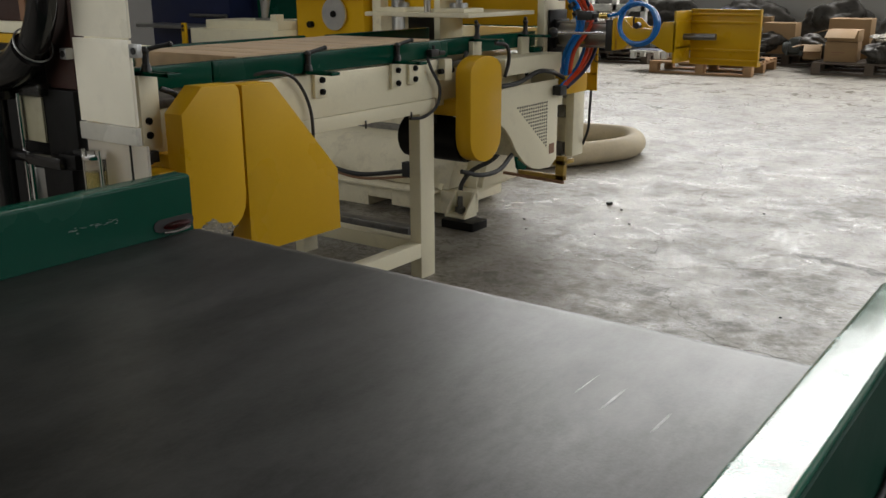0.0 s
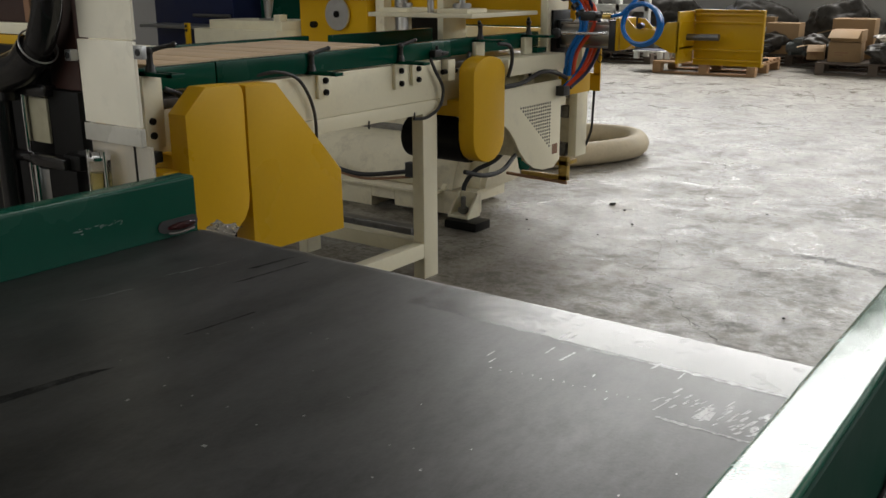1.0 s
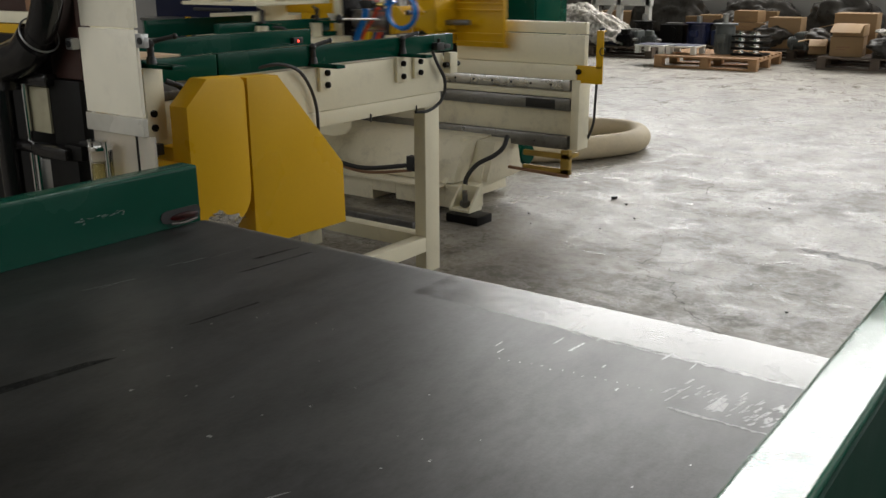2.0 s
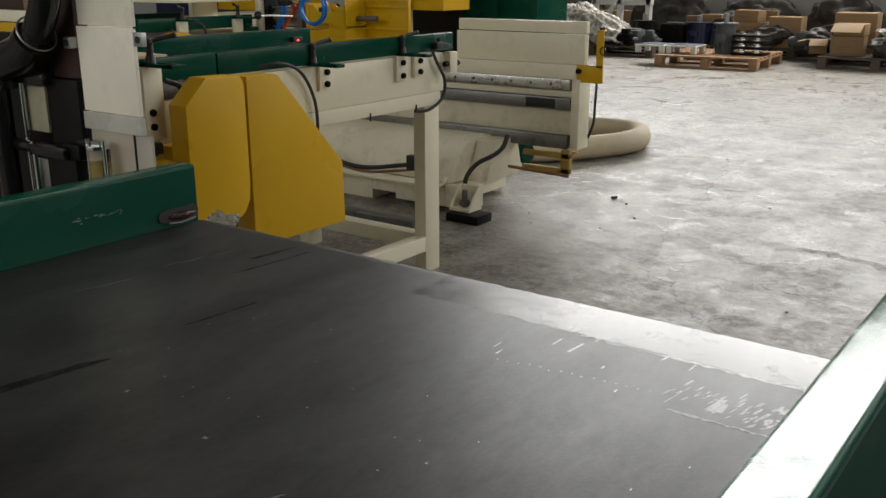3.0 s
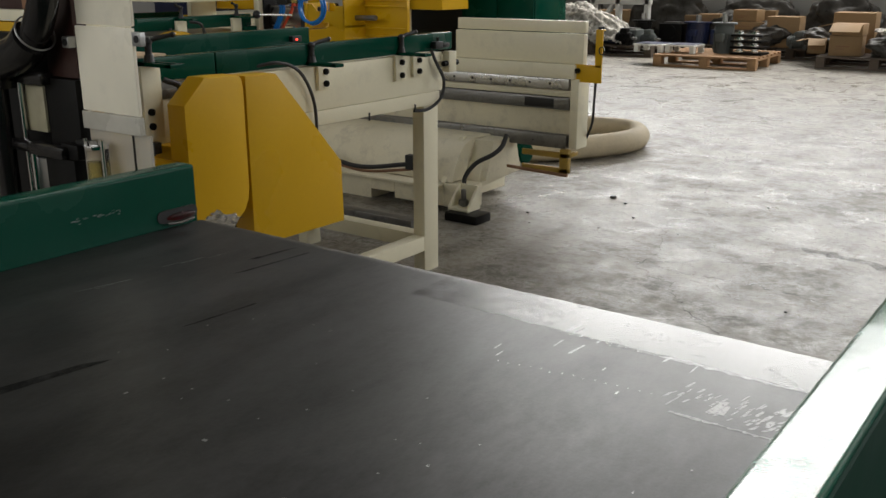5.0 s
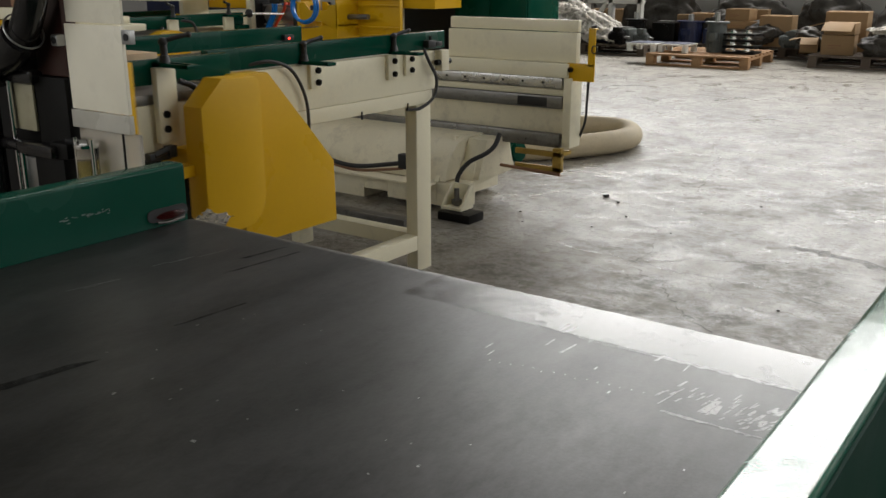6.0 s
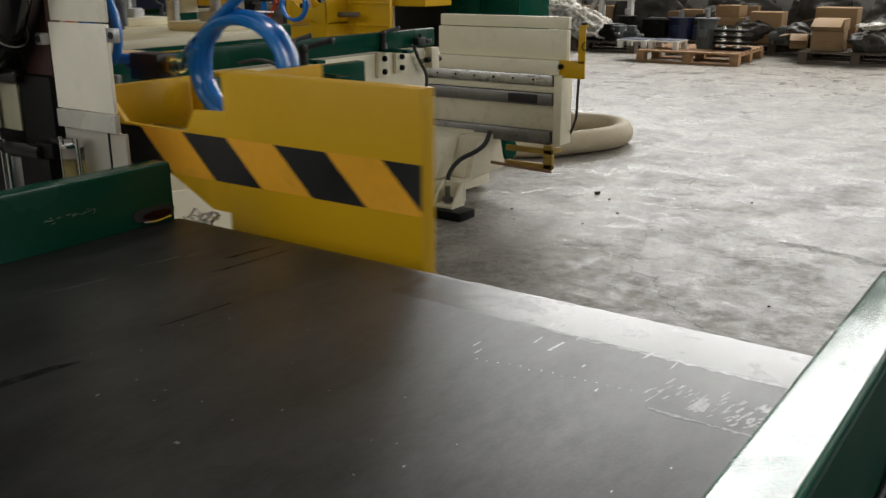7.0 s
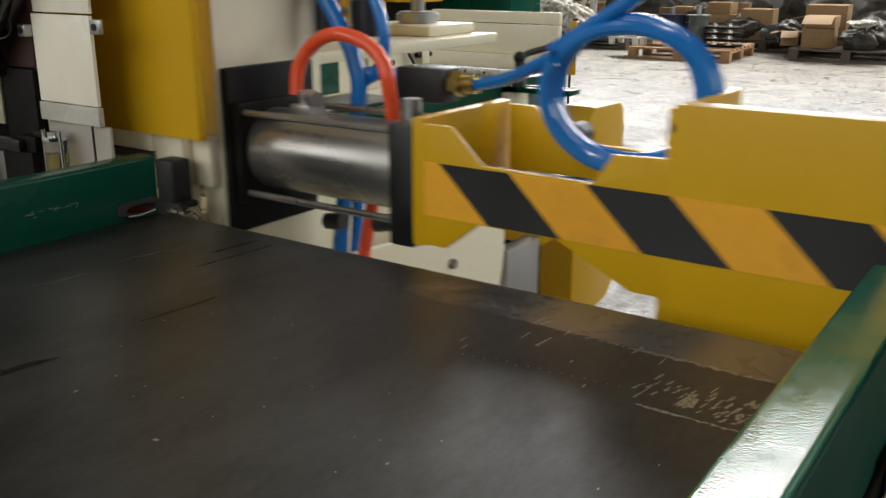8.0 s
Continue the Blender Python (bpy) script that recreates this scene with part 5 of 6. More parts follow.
def carton(x, y, z, w, d, h, turn, open_flap=False):
    c = thing("cardboard_box", (x, y, z), "open brown cardboard carton with a bent flap" if open_flap else "brown cardboard carton with a taped seam", "box", "cardboard boxes")
    m = Matrix.Translation((x, y, z)) @ Matrix.Rotation(radians(turn), 4, "Z")
    part("carton", turned(bx(-w / 2, w / 2, -d / 2, d / 2, 0, h, 0.008), m), CARDBOARD, c)
    part("seam", turned(bx(-w / 2 - 0.001, w / 2 + 0.001, -0.025, 0.025, h - 0.001, h + 0.002, 0), m), PALLET_WOOD, c, "brown tape")
    part("print_bar", turned(join(bx(-w * 0.3, w * 0.12, -d / 2 - 0.002, -d / 2 + 0.001, h * 0.44, h * 0.50, 0), bx(-w * 0.3, -w * 0.02, -d / 2 - 0.002, -d / 2 + 0.001, h * 0.33, h * 0.37, 0)), m), RUST, c, "dark printed bars")
    if open_flap:
        part("flap", turned(turned(bx(-w * 0.48, w * 0.48, -0.004, 0.004, 0, d * 0.6, 0.001), Matrix.Translation((0, -d / 2, h)) @ Matrix.Rotation(radians(115), 4, "X")), m), CARDBOARD, c)
        part("flap", turned(turned(bx(-0.004, 0.004, -d * 0.48, d * 0.48, 0, d * 0.5, 0.001), Matrix.Translation((-w / 2, 0, h)) @ Matrix.Rotation(radians(-105), 4, "Y")), m), CARDBOARD, c)
    return c


for args in ((-1.9, 11.15, 0.145, 0.36, 0.35, 0.23, 6, False), (-1.88, 11.12, 0.381, 0.34, 0.33, 0.13, 2, True), (-1.96, 11.75, 0.145, 0.48, 0.39, 0.47, 4, False), (-2.28, 11.3, 0.145, 0.2, 0.27, 0.17, 12, True),
             (-2.88, 12.0, 0.145, 0.41, 0.35, 0.39, 4, False), (-3.11, 12.1, 0.145, 0.33, 0.31, 0.28, -3, False), (-3.91, 12.2, 0.145, 0.43, 0.31, 0.27, 2, False), (-3.61, 12.3, 0.145, 0.31, 0.31, 0.37, -4, False),
             (-3.95, 12.15, 0.418, 0.30, 0.25, 0.12, 7, False), (-3.35, 11.98, 0.357, 0.44, 0.28, 0.10, 3, False), (-3.38, 12.0, 0.460, 0.33, 0.26, 0.15, -5, False), (-5.55, 12.55, 0.0, 0.5, 0.4, 0.55, 4, False), (-2.55, 12.9, 0.0, 0.5, 0.35, 0.62, -3, False), (-4.21, 12.45, 0.145, 0.39, 0.31, 0.36, 5, False), (-3.36, 12.6, 0.145, 0.39, 0.31, 0.44, 0, False)):
    carton(*args)


crate = thing("wooden_crate", (-3.34, 11.98, 0.145), "low dark wooden crate under cartons on a pallet", "crate")
for k in range(3):
    part("slat", bx(-3.57, -3.11, 11.82, 11.84, 0.147 + 0.07 * k, 0.210 + 0.07 * k, 0.003), GREY_WOOD, crate)
part("crate_body", bx(-3.56, -3.12, 11.842, 12.14, 0.145, 0.355, 0.003), GREY_WOOD, crate)


def lying_motor(x, y, z, r, length, material, label):
    """A horizontal finned motor on two feet with a terminal box and a shaft."""
    m = thing("electric_motor", (x, y, z), label, "motor", "motors on pallets")
    part("body", rod((x - length / 2, y, z + r + 0.02), (x + length / 2, y, z + r + 0.02), r, 24, bev=0.012), material, m)
    for k in range(9):
        a = x - length * 0.36 + length * 0.09 * k
        part("cooling_rib", rod((a, y, z + r + 0.02), (a + 0.006, y, z + r + 0.02), r + 0.010, 20), material, m)
    for sx in (-1, 1):
        part("foot", bx(x + sx * length * 0.3 - 0.02, x + sx * length * 0.3 + 0.02, y - r, y + r, z, z + 0.05, 0.004), material, m)
    part("terminal_box", bx(x - 0.05, x + 0.05, y - 0.05, y + 0.05, z + 2 * r + 0.01, z + 2 * r + 0.075, 0.008), material, m)
    part("shaft", rod((x + length / 2, y, z + r + 0.02), (x + length / 2 + 0.07, y, z + r + 0.02), r * 0.24, 12), ALU, m, "bare steel shaft")


lying_motor(-4.74, 11.10, 0.145, 0.075, 0.22, BLACK_STEEL, "lying black finned motor on a dark pallet")
lying_motor(-4.46, 11.25, 0.145, 0.065, 0.20, GREY_PAINT, "lying dark grey finned motor on a dark pallet")
lying_motor(-4.95, 11.45, 0.145, 0.085, 0.26, NAVY, "lying navy finned motor on a dark pallet")
lying_motor(-2.62, 11.75, 0.145, 0.07, 0.30, GREY_PAINT, "lying grey finned motor near cartons")


def motor_unit(x, y, z, r, h, material, label):
    """An upright flange motor with a finned body and a shaft."""
    m = thing("electric_motor", (x, y, z), label, "motor", "motors on pallets")
    part("body", rod((x, y, z), (x, y, z + h * 0.72), r, 24, bev=0.01), material, m)
    part("fins", join(*[bx(x + (r + 0.004) * math.cos(a) - 0.004, x + (r + 0.004) * math.cos(a) + 0.004, y + (r + 0.004) * math.sin(a) - 0.004, y + (r + 0.004) * math.sin(a) + 0.004, z + 0.04, z + h * 0.5, 0) for a in [2 * math.pi * k / 20 for k in range(20)]]), material, m)
    part("flange", rod((x, y, z + h * 0.72), (x, y, z + h * 0.77), r * 1.28, 28, bev=0.004), material, m)
    part("shaft", rod((x, y, z + h * 0.77), (x, y, z + h), r * 0.26, 14, bev=0.004), ALU, m, "bare steel shaft")
    part("terminal_box", bx(x - 0.05, x + 0.05, y - r - 0.06, y - r + 0.02, z + h * 0.3, z + h * 0.5, 0.006), material, m)


motor_unit(-3.20, 10.62, 0.145, 0.115, 0.47, GREY_PAINT, "upright grey electric motor with a bare shaft")
motor_unit(-4.05, 11.95, 0.145, 0.15, 0.38, NAVY, "upright navy electric motor with a bare shaft")
motor_unit(-4.75, 11.7, 0.145, 0.12, 0.40, BLACK_STEEL, "upright black electric motor with a bare shaft")


def stool_frame(x, y):
    f = thing("white_trestle", (x, y, 0.145), "small white steel trestle on the pallet", "trestle", "white frames on the pallet")
    part("top", bx(x - 0.19, x + 0.19, y - 0.18, y + 0.18, 0.225, 0.245, 0.004), WHITE_PLASTIC, f)
    part("pad", bx(x - 0.17, x + 0.17, y - 0.16, y + 0.16, 0.2455, 0.252, 0.002), NAVY, f, "dark blue pad")
    for sx in (-1, 1):
        for sy in (-1, 1):
            part("leg", bx(x + sx * 0.155 - 0.03, x + sx * 0.155 + 0.03, y + sy * 0.14 - 0.03, y + sy * 0.14 + 0.03, 0.145, 0.225, 0.004), WHITE_PLASTIC, f)


stool_frame(-3.60, 10.4)
stool_frame(-3.99, 10.36)
rack = thing("cutter_rack", (-2.88, 10.6, 0.145), "stacked dark cutter heads with bright spindles", "cutter stack")
for k in range(4):
    part("plate", bx(-3.06, -2.68, 10.45, 10.75, 0.145 + 0.07 * k, 0.170 + 0.07 * k, 0.004), BLACK_STEEL, rack)
    for x in (-2.96, -2.78):
        part("spindle", join(rod((x, 10.52, 0.170 + 0.07 * k), (x, 10.52, 0.215 + 0.07 * k), 0.035, 14), bx(x - 0.06, x + 0.06, 10.46, 10.56, 0.182 + 0.07 * k, 0.192 + 0.07 * k, 0.002)), CHROME, rack, "bright spindle")


def lumps(name, x, y, z, w, d, h, material, label, category, seed, cuts=5):
    """A wrapped heap: a creased irregular mound."""
    bm = bmesh.new()
    bmesh.ops.create_icosphere(bm, subdivisions=cuts, radius=1.0)
    for v in bm.verts:
        p = v.co.copy()
        k = 1 + 0.42 * noise.noise(p * 1.2 + Vector((seed, 0, 0))) + 0.14 * noise.noise(p * 3 + Vector((0, seed, 0)))
        k -= 0.13 * abs(noise.noise(Vector((p.x * 3, p.y * 3, p.z * 1.2)) + Vector((seed, seed, 0)))) + 0.07 * abs(noise.noise(p * 6.5 + Vector((0, seed, seed)))) + 0.03 * abs(noise.noise(p * 14 + Vector((seed, 0, seed))))
        p *= k
        v.co = Vector((x + p.x * w / 2, y + p.y * d / 2, max(z, z + h * 0.42 + p.z * h / 2)))
    ob = solid(name, bm, material, label, category)
    ob.data.set_sharp_from_angle(angle=math.pi)
    return ob


def wrap(name, color, rough, through_light):
    m = mat(name, color, rough, var=0.35, scale=14, bump=0.6, fine=34, dirt=0.4, dirt_color=tuple(c * 0.5 for c in color))
    m.node_tree.nodes["Principled BSDF"].inputs["Transmission Weight"].default_value = through_light
    m.node_tree.nodes["Principled BSDF"].inputs["IOR"].default_value = 1.25
    return m


WRAP = wrap("dusty_plastic_wrap", (0.52, 0.49, 0.43), 0.28, 0.45)
DARK_WRAP = wrap("dark_plastic_wrap", (0.050, 0.046, 0.040), 0.36, 0.0)
bm = bmesh.new()
bmesh.ops.create_grid(bm, x_segments=90, y_segments=50, size=1.0)
for v in bm.verts:
    u, w = v.co.x, v.co.y
    top = 0.50 - 0.34 * max(0.0, u - 0.05) ** 1.2 - 0.10 * max(0.0, -u - 0.4)
    n = noise.noise(Vector((u * 1.6 + w * 2.5, w * 1.2, 3.3)))
    fold = abs(noise.noise(Vector((u * 3.0 + w * 7.0, u * 1.1, 8.0)))) + 0.5 * abs(noise.noise(Vector((u * 5.0 - w * 13.0, w * 3.0, 2.0)))) + 0.25 * abs(noise.noise(Vector((u * 16.0, w * 19.0, 5.0))))
    z = top * (1 - 0.85 * abs(w) ** 2.4) * (1 - 0.6 * max(0.0, abs(u) - 0.85) / 0.15) + 0.10 * n - 0.13 * fold
    v.co = Vector((-5.50 + u * 0.75, 11.35 + w * 0.34 + 0.03 * n, max(0.147, 0.19 + z)))
bmesh.ops.recalc_face_normals(bm, faces=bm.faces[:])
bmesh.ops.solidify(bm, geom=bm.faces[:], thickness=0.002)
solid("film_wrap", bm, WRAP, "heap of creased dusty clear film on a pallet", "film").data.set_sharp_from_angle(angle=math.pi)
lumps("wrapped_load", -5.5, 11.5, 0.146, 1.1, 0.5, 0.42, DARK_WRAP, "dark parts under clear film on a pallet", "bundle", 3.1)
lumps("wrapped_load", -2.35, 12.6, 0.145, 1.0, 0.6, 0.72, DARK_WRAP, "bundle in creased dark plastic wrap by the wall", "bundle", 5.2)
lumps("wrapped_load", -3.6, 12.75, 0.145, 1.2, 0.5, 0.70, DARK_WRAP, "bundle in creased dark plastic wrap by the wall", "bundle", 7.9)
lumps("wrapped_load", -4.75, 12.6, 0.145, 1.2, 0.6, 0.80, DARK_WRAP, "bundle in creased dark plastic wrap by the wall", "bundle", 9.4)
lumps("wrapped_load", -1.0, 12.3, 0.0, 1.3, 0.8, 0.95, DARK_WRAP, "bundle in creased dark plastic wrap by the wall", "bundle", 11.0)
lumps("wrapped_load", -1.35, 11.3, 0.145, 0.5, 0.7, 0.40, DARK_WRAP, "bundle in a dark plastic bag on a pallet", "bundle", 13.0)
lumps("wrapped_load", -0.15, 11.7, 0.145, 0.9, 0.8, 0.6, DARK_WRAP, "bundle in a dark plastic bag on a pallet", "bundle", 15.0)
lumps("wrapped_load", -6.4, 12.6, 0.0, 1.5, 0.8, 1.0, DARK_WRAP, "bundle in creased dark plastic wrap by the wall", "bundle", 17.0)
lumps("wrapped_load", -2.28, 11.5, 0.145, 0.5, 0.5, 0.30, DARK_WRAP, "dark plastic bag of parts on a pallet", "bundle", 21.0)
lumps("wrapped_load", -3.05, 11.9, 0.145, 0.6, 0.5, 0.34, DARK_WRAP, "dark plastic bag of parts on a pallet", "bundle", 23.0)
lumps("wrapped_load", -1.45, 11.0, 0.145, 0.4, 0.4, 0.26, DARK_WRAP, "dark plastic bag of parts on a pallet", "bundle", 25.0)
lumps("wrapped_load", -3.6, 12.2, 0.145, 0.7, 0.5, 0.48, DARK_WRAP, "dark plastic bag of parts on a pallet", "bundle", 27.0)
lumps("film_wrap", -1.40, 10.95, 0.40, 0.35, 0.3, 0.10, WRAP, "crumpled dusty clear film on the cartons", "film", 29.0)
gantry = thing("white_gantry", (-5.2, 12.2, 0), "white steel gantry frame among stored parts", "frame")
for x in (-5.75, -5.35, -4.90):
    part("post", bx(x - 0.035, x + 0.035, 12.1, 12.2, 0.0, 1.0, 0.006), WHITE_PLASTIC, gantry)
part("beam", bx(-5.80, -4.85, 12.1, 12.2, 0.64, 0.74, 0.006), WHITE_PLASTIC, gantry)
part("brace", turned(bx(-0.03, 0.03, -0.03, 0.03, 0, 0.6, 0.004), Matrix.Translation((-5.75, 12.15, 0.2)) @ Matrix.Rotation(radians(35), 4, "Y")), WHITE_PLASTIC, gantry)
for i, (x, y, w, h, mt) in enumerate(((-5.05, 11.35, 0.26, 0.24, NAVY), (-4.72, 11.3, 0.24, 0.20, GREY_PAINT), (-4.42, 12.0, 0.34, 0.26, BLACK_STEEL), (-4.30, 12.5, 0.3, 0.30, GREY_PAINT), (-3.72, 11.95, 0.22, 0.20, NAVY), (-2.55, 11.9, 0.34, 0.20, GREY_PAINT))):
    g = thing("gearbox", (x, y, 0.145), "dark painted gearbox standing on a pallet", "gearbox", "gearboxes on pallets")
    part("case", bx(x - w / 2, x + w / 2, y - 0.13, y + 0.13, 0.145, 0.145 + h, 0.02), mt, g)
    part("cover", rod((x, y - 0.15, 0.145 + h * 0.55), (x, y - 0.12, 0.145 + h * 0.55), h * 0.36, 18, bev=0.004), mt, g)
    part("lid", bx(x - w / 3, x + w / 3, y - 0.08, y + 0.08, 0.145 + h, 0.165 + h, 0.004), STEEL_DULL, g)
# small debris on the floor
for x, y, s in ((-1.154, 3.509, 0.014), (-1.05, 3.43, 0.008), (0.35, 2.55, 0.014), (-0.9, 3.2, 0.006), (-1.35, 3.0, 0.006), (-0.62, 3.05, 0.005), (-1.25, 2.85, 0.004), (-0.95, 2.95, 0.004), (0.05, 2.35, 0.005), (-0.45, 3.75, 0.006)):
    solid("debris", turned(bx(-s, s, -s * 0.7, s * 0.7, 0.0, s, s * 0.2), Matrix.Translation((x, y, 0)) @ Matrix.Rotation(x * 7, 4, "Z")), BLACK, "small black crumb on the concrete floor", "debris", "crumbs on the floor")

# ---- scuffs and the splice on the belt, built over the axis of the nose roller ----
MARKS = []
LAYER = [0]
TOP = R_NOSE + 0.0004


def scuff(yf, outlines, material, name="belt_scuff", label="chalky white scuff on the rubber belt"):
    """Thin marks lying on the belt; outlines: (x, y) corners relative to yf."""
    bm = bmesh.new()
    for k, o in enumerate(outlines):
        z = TOP - 0.0003 + LAYER[0] * 0.000012 + 0.000001 * k
        f = bm.faces.new([bm.verts.new((px, py, z)) for px, py in o])
        if f.normal.z < 0 or sum(p[0] * q[1] - q[0] * p[1] for p, q in zip(o, o[1:] + o[:1])) < 0:
            f.normal_flip()
    LAYER[0] += 1
    x = sum(p[0] for o in outlines for p in o) / sum(len(o) for o in outlines)
    ob = finish(name, bm, material, (x, 0, 0))
    ob.data.shade_flat()
    ob.location = (x, NOSE_Y, BELT_Z - R_NOSE)
    tagged(ob, label, "belt mark", "marks on the belt", "stuff" if len(outlines) > 1 else "")
    MARKS.append((ob, yf))


rng = random.Random(4)


def ragged(x0, x1, y0, y1, n=14, rough=0.12, taper=0):
    """An uneven strip outline."""
    h = y1 - y0
    lo = [(x0 + (x1 - x0) * k / n, y0 + rng.uniform(-rough, rough) * h) for k in range(n + 1)]
    hi = [(x0 + (x1 - x0) * k / n, y1 + rng.uniform(-rough, rough) * h * 0.4) for k in range(n, -1, -1)]
    if taper:
        mid = (y0 + y1) / 2
        hi = [(x, mid + (y - mid) * min(1.0, (n - k + 0.2) / taper)) for k, (x, y) in enumerate(hi)]
        lo = [(x, mid + (y - mid) * min(1.0, (k + 0.2) / taper)) for k, (x, y) in enumerate(lo)]
    return lo + hi


def streak(x, y, w, length, lean=0.0):
    return [(x, y), (x + w, y + rng.uniform(0, 0.2) * length), (x + w * 0.8 + lean, y + length), (x + lean, y + length * rng.uniform(0.8, 1.0))]


scuff(-0.024, [ragged(0.36, 0.737, -0.030, 0.033, 60, 0.02)], SPLICE, "belt_splice", "worn splice band across the rubber belt, its sheen thinned out leftwards")
scuff(-0.056, [ragged(0.45, 0.736, -0.0022, 0.0022, 60, 0.35)], SEAM, label="rubbed edge of the belt splice, its sheen thinned out leftwards")
scuff(-0.110, [streak(rng.gauss(0.675, 0.022), rng.uniform(-0.020, 0.014), rng.uniform(0.0010, 0.0026), rng.uniform(0.004, 0.013), 0.002) for _ in range(40)] + [streak(0.660, -0.016, 0.006, 0.024, 0.004), streak(0.668, -0.014, 0.004, 0.016), streak(0.634, -0.02, 0.0016, 0.026, 0.004)], SCUFF)
scuff(-0.120, [streak(rng.gauss(0.704, 0.012), rng.uniform(-0.016, 0.024), rng.uniform(0.0012, 0.0034), rng.uniform(0.003, 0.010), 0.002) for _ in range(46)], SCUFF)
scuff(-0.138, [ragged(0.640, 0.716, -0.0012, 0.0012, 24, 0.6)], SCUFF, label="thin chalky line across the rubber belt")
scuff(-0.050, [streak(0.517, -0.004, 0.0026, 0.020, 0.001), streak(0.523, -0.002, 0.0030, 0.015, 0.002), streak(0.540, -0.042, 0.0024, 0.022, 0.002), streak(0.524, -0.036, 0.0014, 0.016), streak(0.548, -0.012, 0.0014, 0.010), streak(0.604, -0.016, 0.0022, 0.016, 0.002), streak(0.628, -0.022, 0.0012, 0.014)], SCUFF)
scuff(-0.105, [streak(0.490 + rng.uniform(-0.006, 0.01), -0.012, 0.0010, 0.012), streak(0.498, -0.022, 0.0012, 0.010), streak(0.575, 0.0, 0.0014, 0.006), streak(0.60, -0.03, 0.0016, 0.005)], SCUFF)
scuff(-0.130, [streak(0.505 + 0.0082 * k, 0.001 * k - 0.004 + rng.uniform(-0.002, 0.002), 0.0012, 0.0018) for k in range(15)], SCUFF, label="row of small pale dots on the belt")
scuff(-0.105, [streak(0.119, -0.014, 0.0024, 0.030, 0.003), streak(0.115, -0.03, 0.0012, 0.02, 0.001)], SCUFF)
scuff(-0.060, [streak(0.128, -0.03, 0.0010, 0.06, 0.004)], SCUFF)
scuff(-0.205, [streak(0.112, -0.026, 0.0028, 0.056, 0.010), streak(0.120, -0.01, 0.0012, 0.022, 0.001)], SCUFF)
scuff(-0.060, [streak(0.188, -0.050, 0.0045, 0.095, 0.008)], STAIN, label="dark rubbed stain on the belt")
scuff(-0.030, [streak(0.165, -0.040, 0.0060, 0.060, 0.006)], STAIN, label="dark rubbed stain on the belt")
scuff(-0.195, [streak(0.260, -0.033, 0.0040, 0.075, 0.006)], STAIN, label="dark rubbed stain on the belt")
scuff(-0.360, [streak(0.245, -0.050, 0.014, 0.110, 0.016)], STAIN, label="dark rubbed stain on the belt")
scuff(-0.330, [streak(0.328, -0.002, 0.0025, 0.004), streak(0.424, -0.014, 0.004, 0.003), streak(0.36, 0.03, 0.0018, 0.002), streak(0.505, -0.045, 0.003, 0.016, 0.006)], SCUFF)
scuff(-0.23, [streak(rng.uniform(0.20, 0.70), rng.uniform(-0.09, 0.08), rng.uniform(0.0006, 0.002), rng.uniform(0.001, 0.003)) for _ in range(22)], SCUFF)
for yf in (-0.44, -0.52, -0.58, -0.66, -0.95, -1.02, -1.22):
    scuff(yf, [streak(rng.uniform(0.57, 0.71), rng.uniform(-0.035, 0.035), rng.uniform(0.002, 0.007) * (1.0 if yf > -0.8 else 0.4), rng.uniform(0.012, 0.034)) for _ in range(7 if yf > -0.8 else 4)], SCUFF)

# ---- cracks and rubbed lines on the concrete ----


def floor_line(points, width, material, label):
    """A crooked thin strip on the floor through these places."""
    path = []
    for p, q in zip(points, points[1:]):
        n = max(2, int(math.dist(p, q) / 0.03))
        path += [(p[0] + (q[0] - p[0]) * k / n, p[1] + (q[1] - p[1]) * k / n) for k in range(n)]
    path.append(points[-1])
    path = [(x + rng.uniform(-0.018, 0.018), y + rng.uniform(-0.018, 0.018)) for x, y in path]
    bm = bmesh.new()
    rows = []
    for k, (x, y) in enumerate(path):
        a, b = path[max(0, k - 1)], path[min(len(path) - 1, k + 1)]
        d = Vector((b[0] - a[0], b[1] - a[1], 0)).normalized()
        w = width * rng.uniform(0.25, 1.0) * (0.3 if k in (0, len(path) - 1) else 1)
        s = Vector((-d.y, d.x, 0)) * w / 2
        rows.append([bm.verts.new(Vector((x, y, z)) + e) for e, z in ((s, 0.0), (s, 0.0008), (-s, 0.0008), (-s, 0.0))])
    for a, b in zip(rows, rows[1:]):
        for k in range(3):
            bm.faces.new((a[k], a[k + 1], b[k + 1], b[k]))
    bmesh.ops.recalc_face_normals(bm, faces=bm.faces[:])
    ob = finish("floor_crack", bm, material, (0, 0, 0))
    tagged(ob, label, "crack", "cracks in the floor", "structure")


CRACK = rubbed("crack_dirt", (0.035, 0.030, 0.025), 0.9, 1.2, 0.40, 0.58, 16)
PALE = rubbed("rubbed_concrete", (0.37, 0.353, 0.315), 0.36, 1.5, 0.40, 0.72, 14)
floor_line([(-1.31, 5.69), (-1.22, 5.17), (-1.02, 4.78), (-0.87, 4.12), (-0.8, 3.85)], 0.0028, CRACK, "dark crooked crack in the concrete floor")
floor_line([(-0.75, 3.2), (-0.66, 2.97), (-0.6, 2.81), (-0.58, 2.67), (-0.59, 2.53), (-0.48, 2.46), (-0.38, 2.42), (-0.33, 2.31), (-0.26, 2.21), (-0.22, 2.15), (-0.16, 2.12), (-0.08, 2.03), (-0.02, 2.0), (0.05, 2.0), (0.14, 2.0), (0.24, 1.99)], 0.0028, CRACK, "dark crooked crack in the concrete floor")
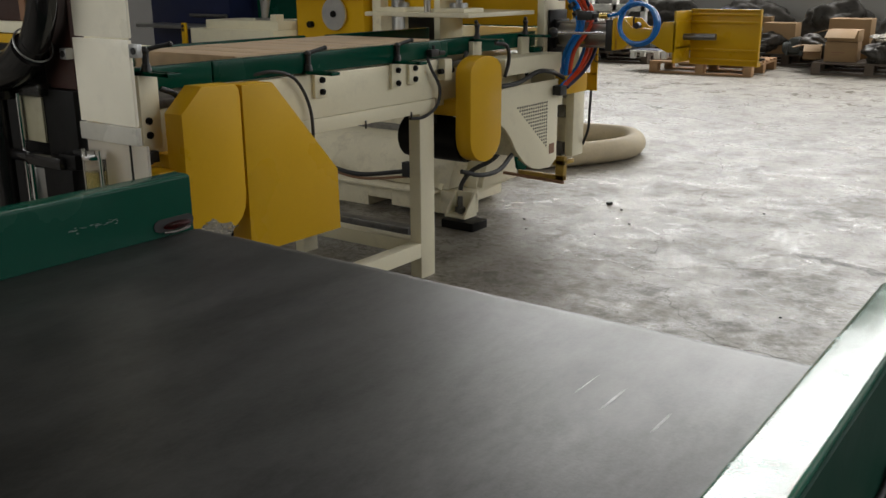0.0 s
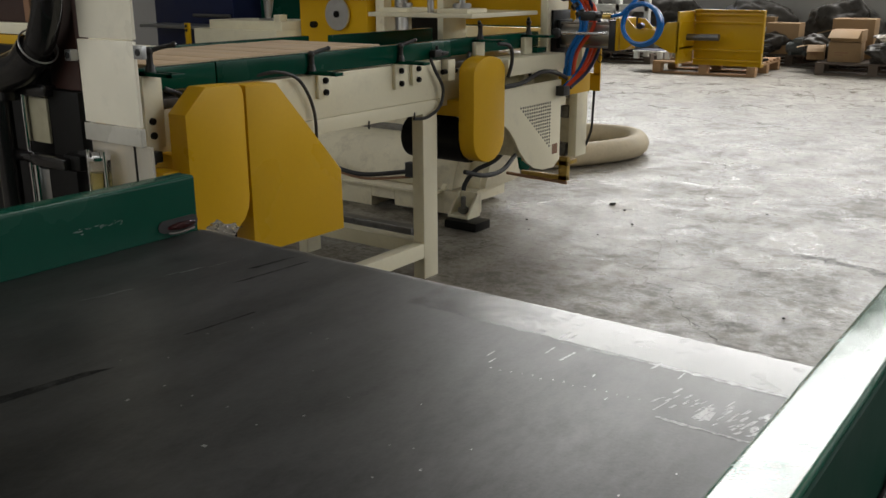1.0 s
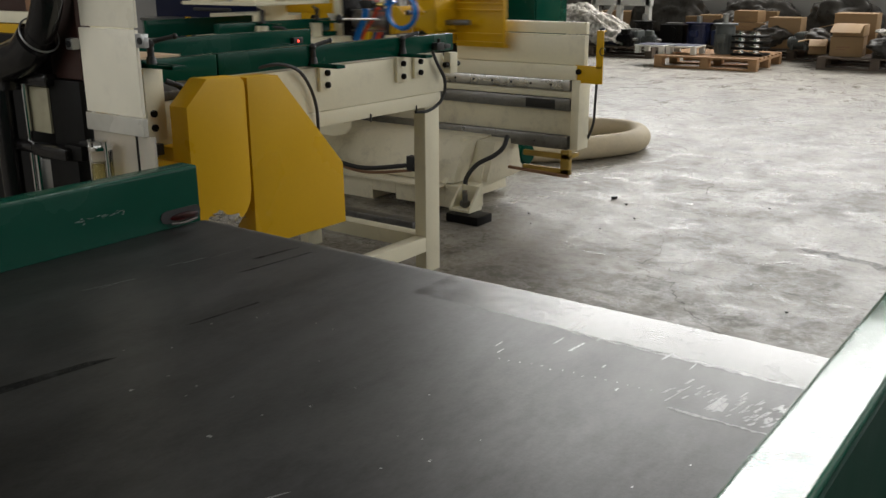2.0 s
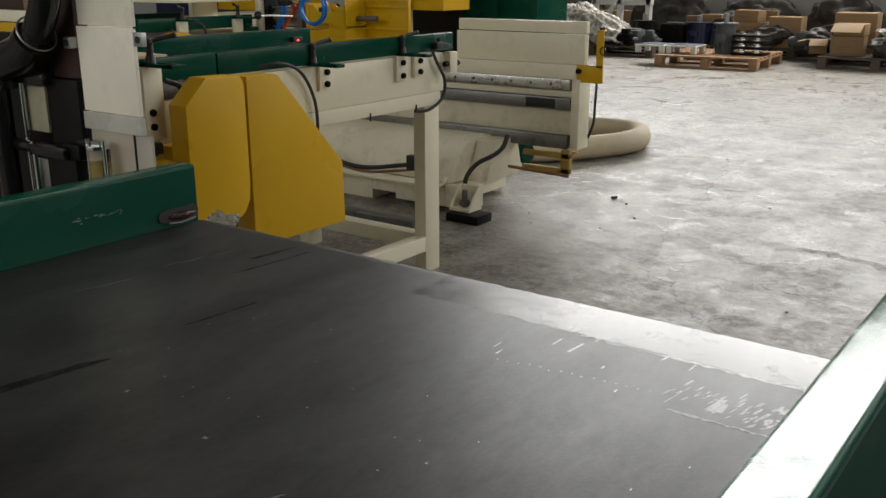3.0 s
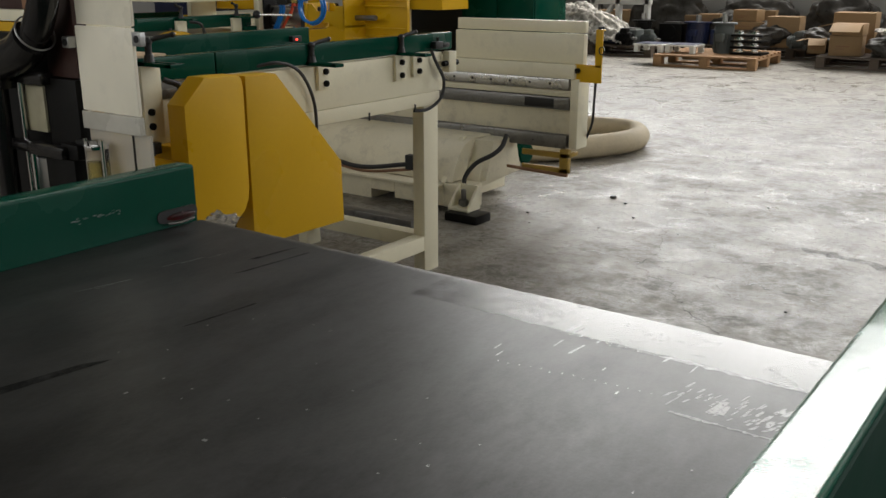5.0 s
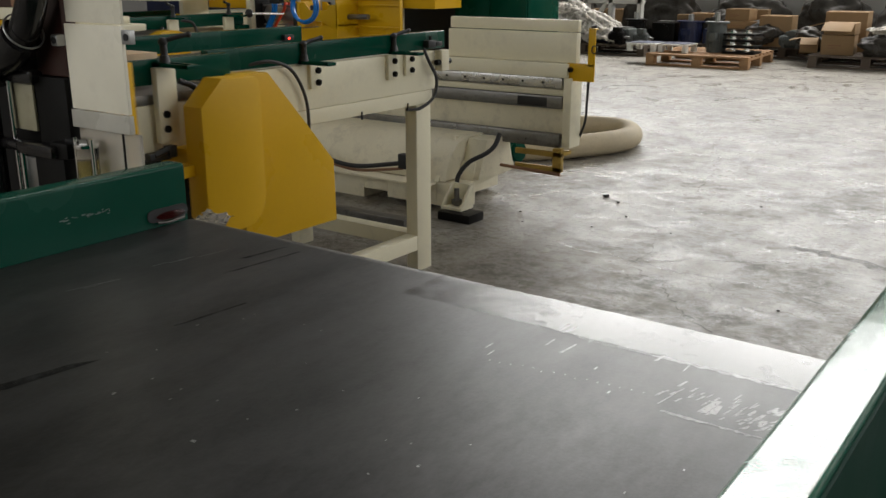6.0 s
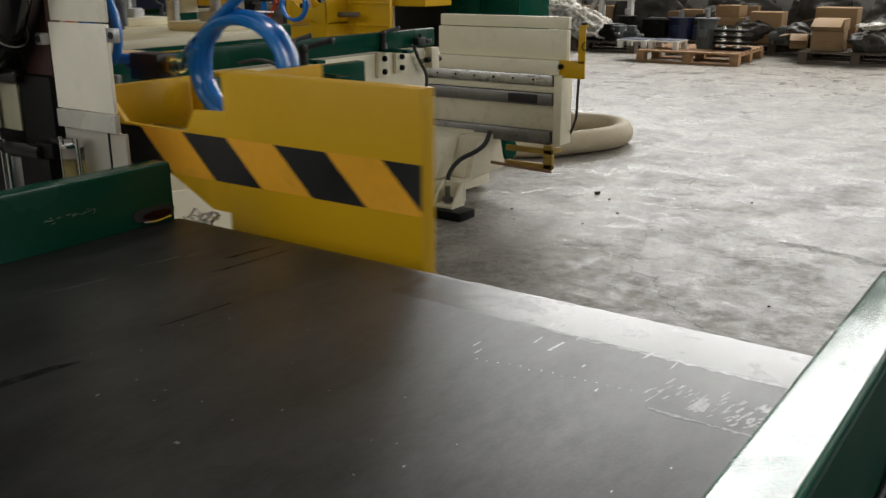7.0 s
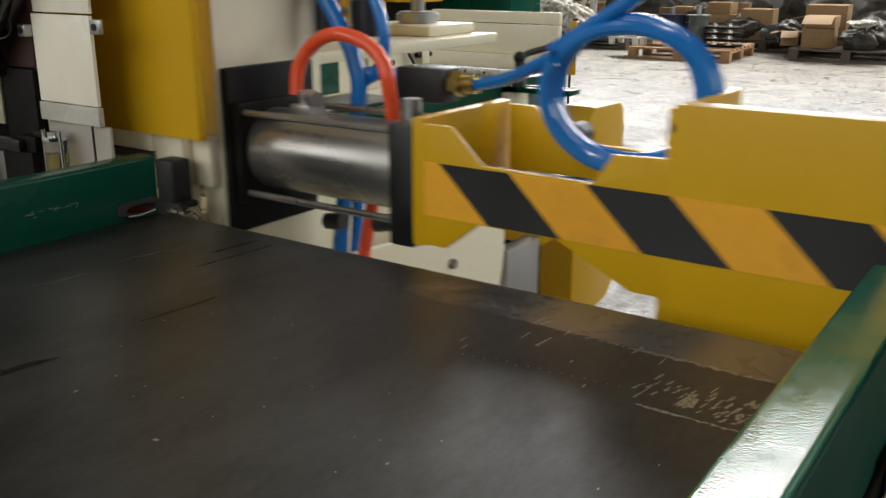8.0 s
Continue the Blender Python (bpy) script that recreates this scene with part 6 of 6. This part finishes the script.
floor_line([(-1.02, 4.78), (-0.82, 4.61), (-0.7, 4.37)], 0.0028, CRACK, "dark crooked crack in the concrete floor")
DAMP = rubbed("damp_concrete", (0.075, 0.064, 0.050), 0.5, 1.4, 0.36, 0.70, 12)
floor_line([(-0.16, 3.13), (-0.05, 3.15), (0.02, 3.12), (0.12, 3.10), (0.22, 3.05), (0.40, 3.02)], 0.07, DAMP, "dark damp smear on the concrete floor")
floor_line([(-2.46, 6.86), (-1.6, 6.47), (-0.68, 6.08), (-0.37, 5.92), (0.4, 5.55)], 0.05, PALE, "pale rubbed line on the concrete floor")
floor_line([(-0.95, 2.62), (-0.66, 2.60), (-0.40, 2.55), (-0.1, 2.58), (0.15, 2.50)], 0.018, PALE, "pale rubbed line on the concrete floor")
floor_line([(-1.9, 5.0), (-1.3, 4.86), (-0.7, 4.80), (-0.2, 4.62)], 0.02, PALE, "pale rubbed line on the concrete floor")
floor_line([(-0.25, 2.55), (-0.20, 2.42), (-0.10, 2.37)], 0.0028, CRACK, "dark crooked crack in the concrete floor")
floor_line([(-1.12, 3.46), (-0.94, 3.47), (-0.74, 3.47), (-0.53, 3.5)], 0.016, PALE, "pale rubbed line on the concrete floor")
floor_line([(-0.61, 2.58), (-0.43, 2.71), (-0.22, 2.83), (-0.06, 2.93)], 0.016, PALE, "pale rubbed line on the concrete floor")



# ---- what moves ----
def motions():
    o = near_carriage.location.copy()
    near = [(0, 0.0), (5.6, 0.0), (5.8, 0.012), (5.9, 0.05), (6.0, 0.095), (6.25, 0.21), (6.5, 0.335), (6.75, 0.468), (7.0, 0.604), (7.25, 0.742), (7.5, 0.882), (7.75, 1.022), (8.0, 1.163)]
    walk(near_carriage, [(t, pose(o.x + s, o.y, o.z)) for t, s in near])
    o = far_carriage.location.copy()
    far = [(0, -0.03), (1.1, -0.03), (1.2, -0.07), (1.3, -0.19), (1.4, -0.35), (1.5, -0.51), (1.7, -0.80), (2.0, -1.25), (2.3, -1.64), (2.5, -1.79), (2.7, -1.82), (2.8, -1.82), (8.0, -1.82)]
    walk(far_carriage, [(t, pose(o.x + s, o.y, o.z)) for t, s in far])
    o = blocks.location.copy()
    slide = [(0, 0.0), (0.3, -0.22), (0.5, -0.30), (0.7, -0.305), (1.15, -0.31), (1.3, -0.46), (1.5, -0.70), (1.7, -0.92), (2.0, -1.16), (2.2, -1.20)]
    walk(blocks, [(t, pose(o.x, o.y + y, o.z)) for t, y in slide] + [(8.0, pose(o.x, o.y - 1.20, o.z))])
    # the belt runs towards the camera and stops; marks come up round the nose roller
    for mark, yf in MARKS:
        o = mark.location.copy()
        rows, last = [], None
        for k in range(33):
            t = k / 30
            u = max(0.0, 0.13 + 1.2 * (0.8 - t)) if t < 0.8 else max(0.0, (0.98 - t) / 0.18) ** 1.9 * 0.13
            over = yf + u
            if over <= 0:
                rows.append((t, pose(o.x, NOSE_Y + over, o.z)))
            else:
                a = min(over / R_NOSE, math.pi)
                rows.append((t, pose(o.x, NOSE_Y - max(0.0, over - math.pi * R_NOSE), o.z, -math.degrees(a))))
        walk(mark, rows + [(8.0, pose(o.x, NOSE_Y + yf, o.z))])


motions()
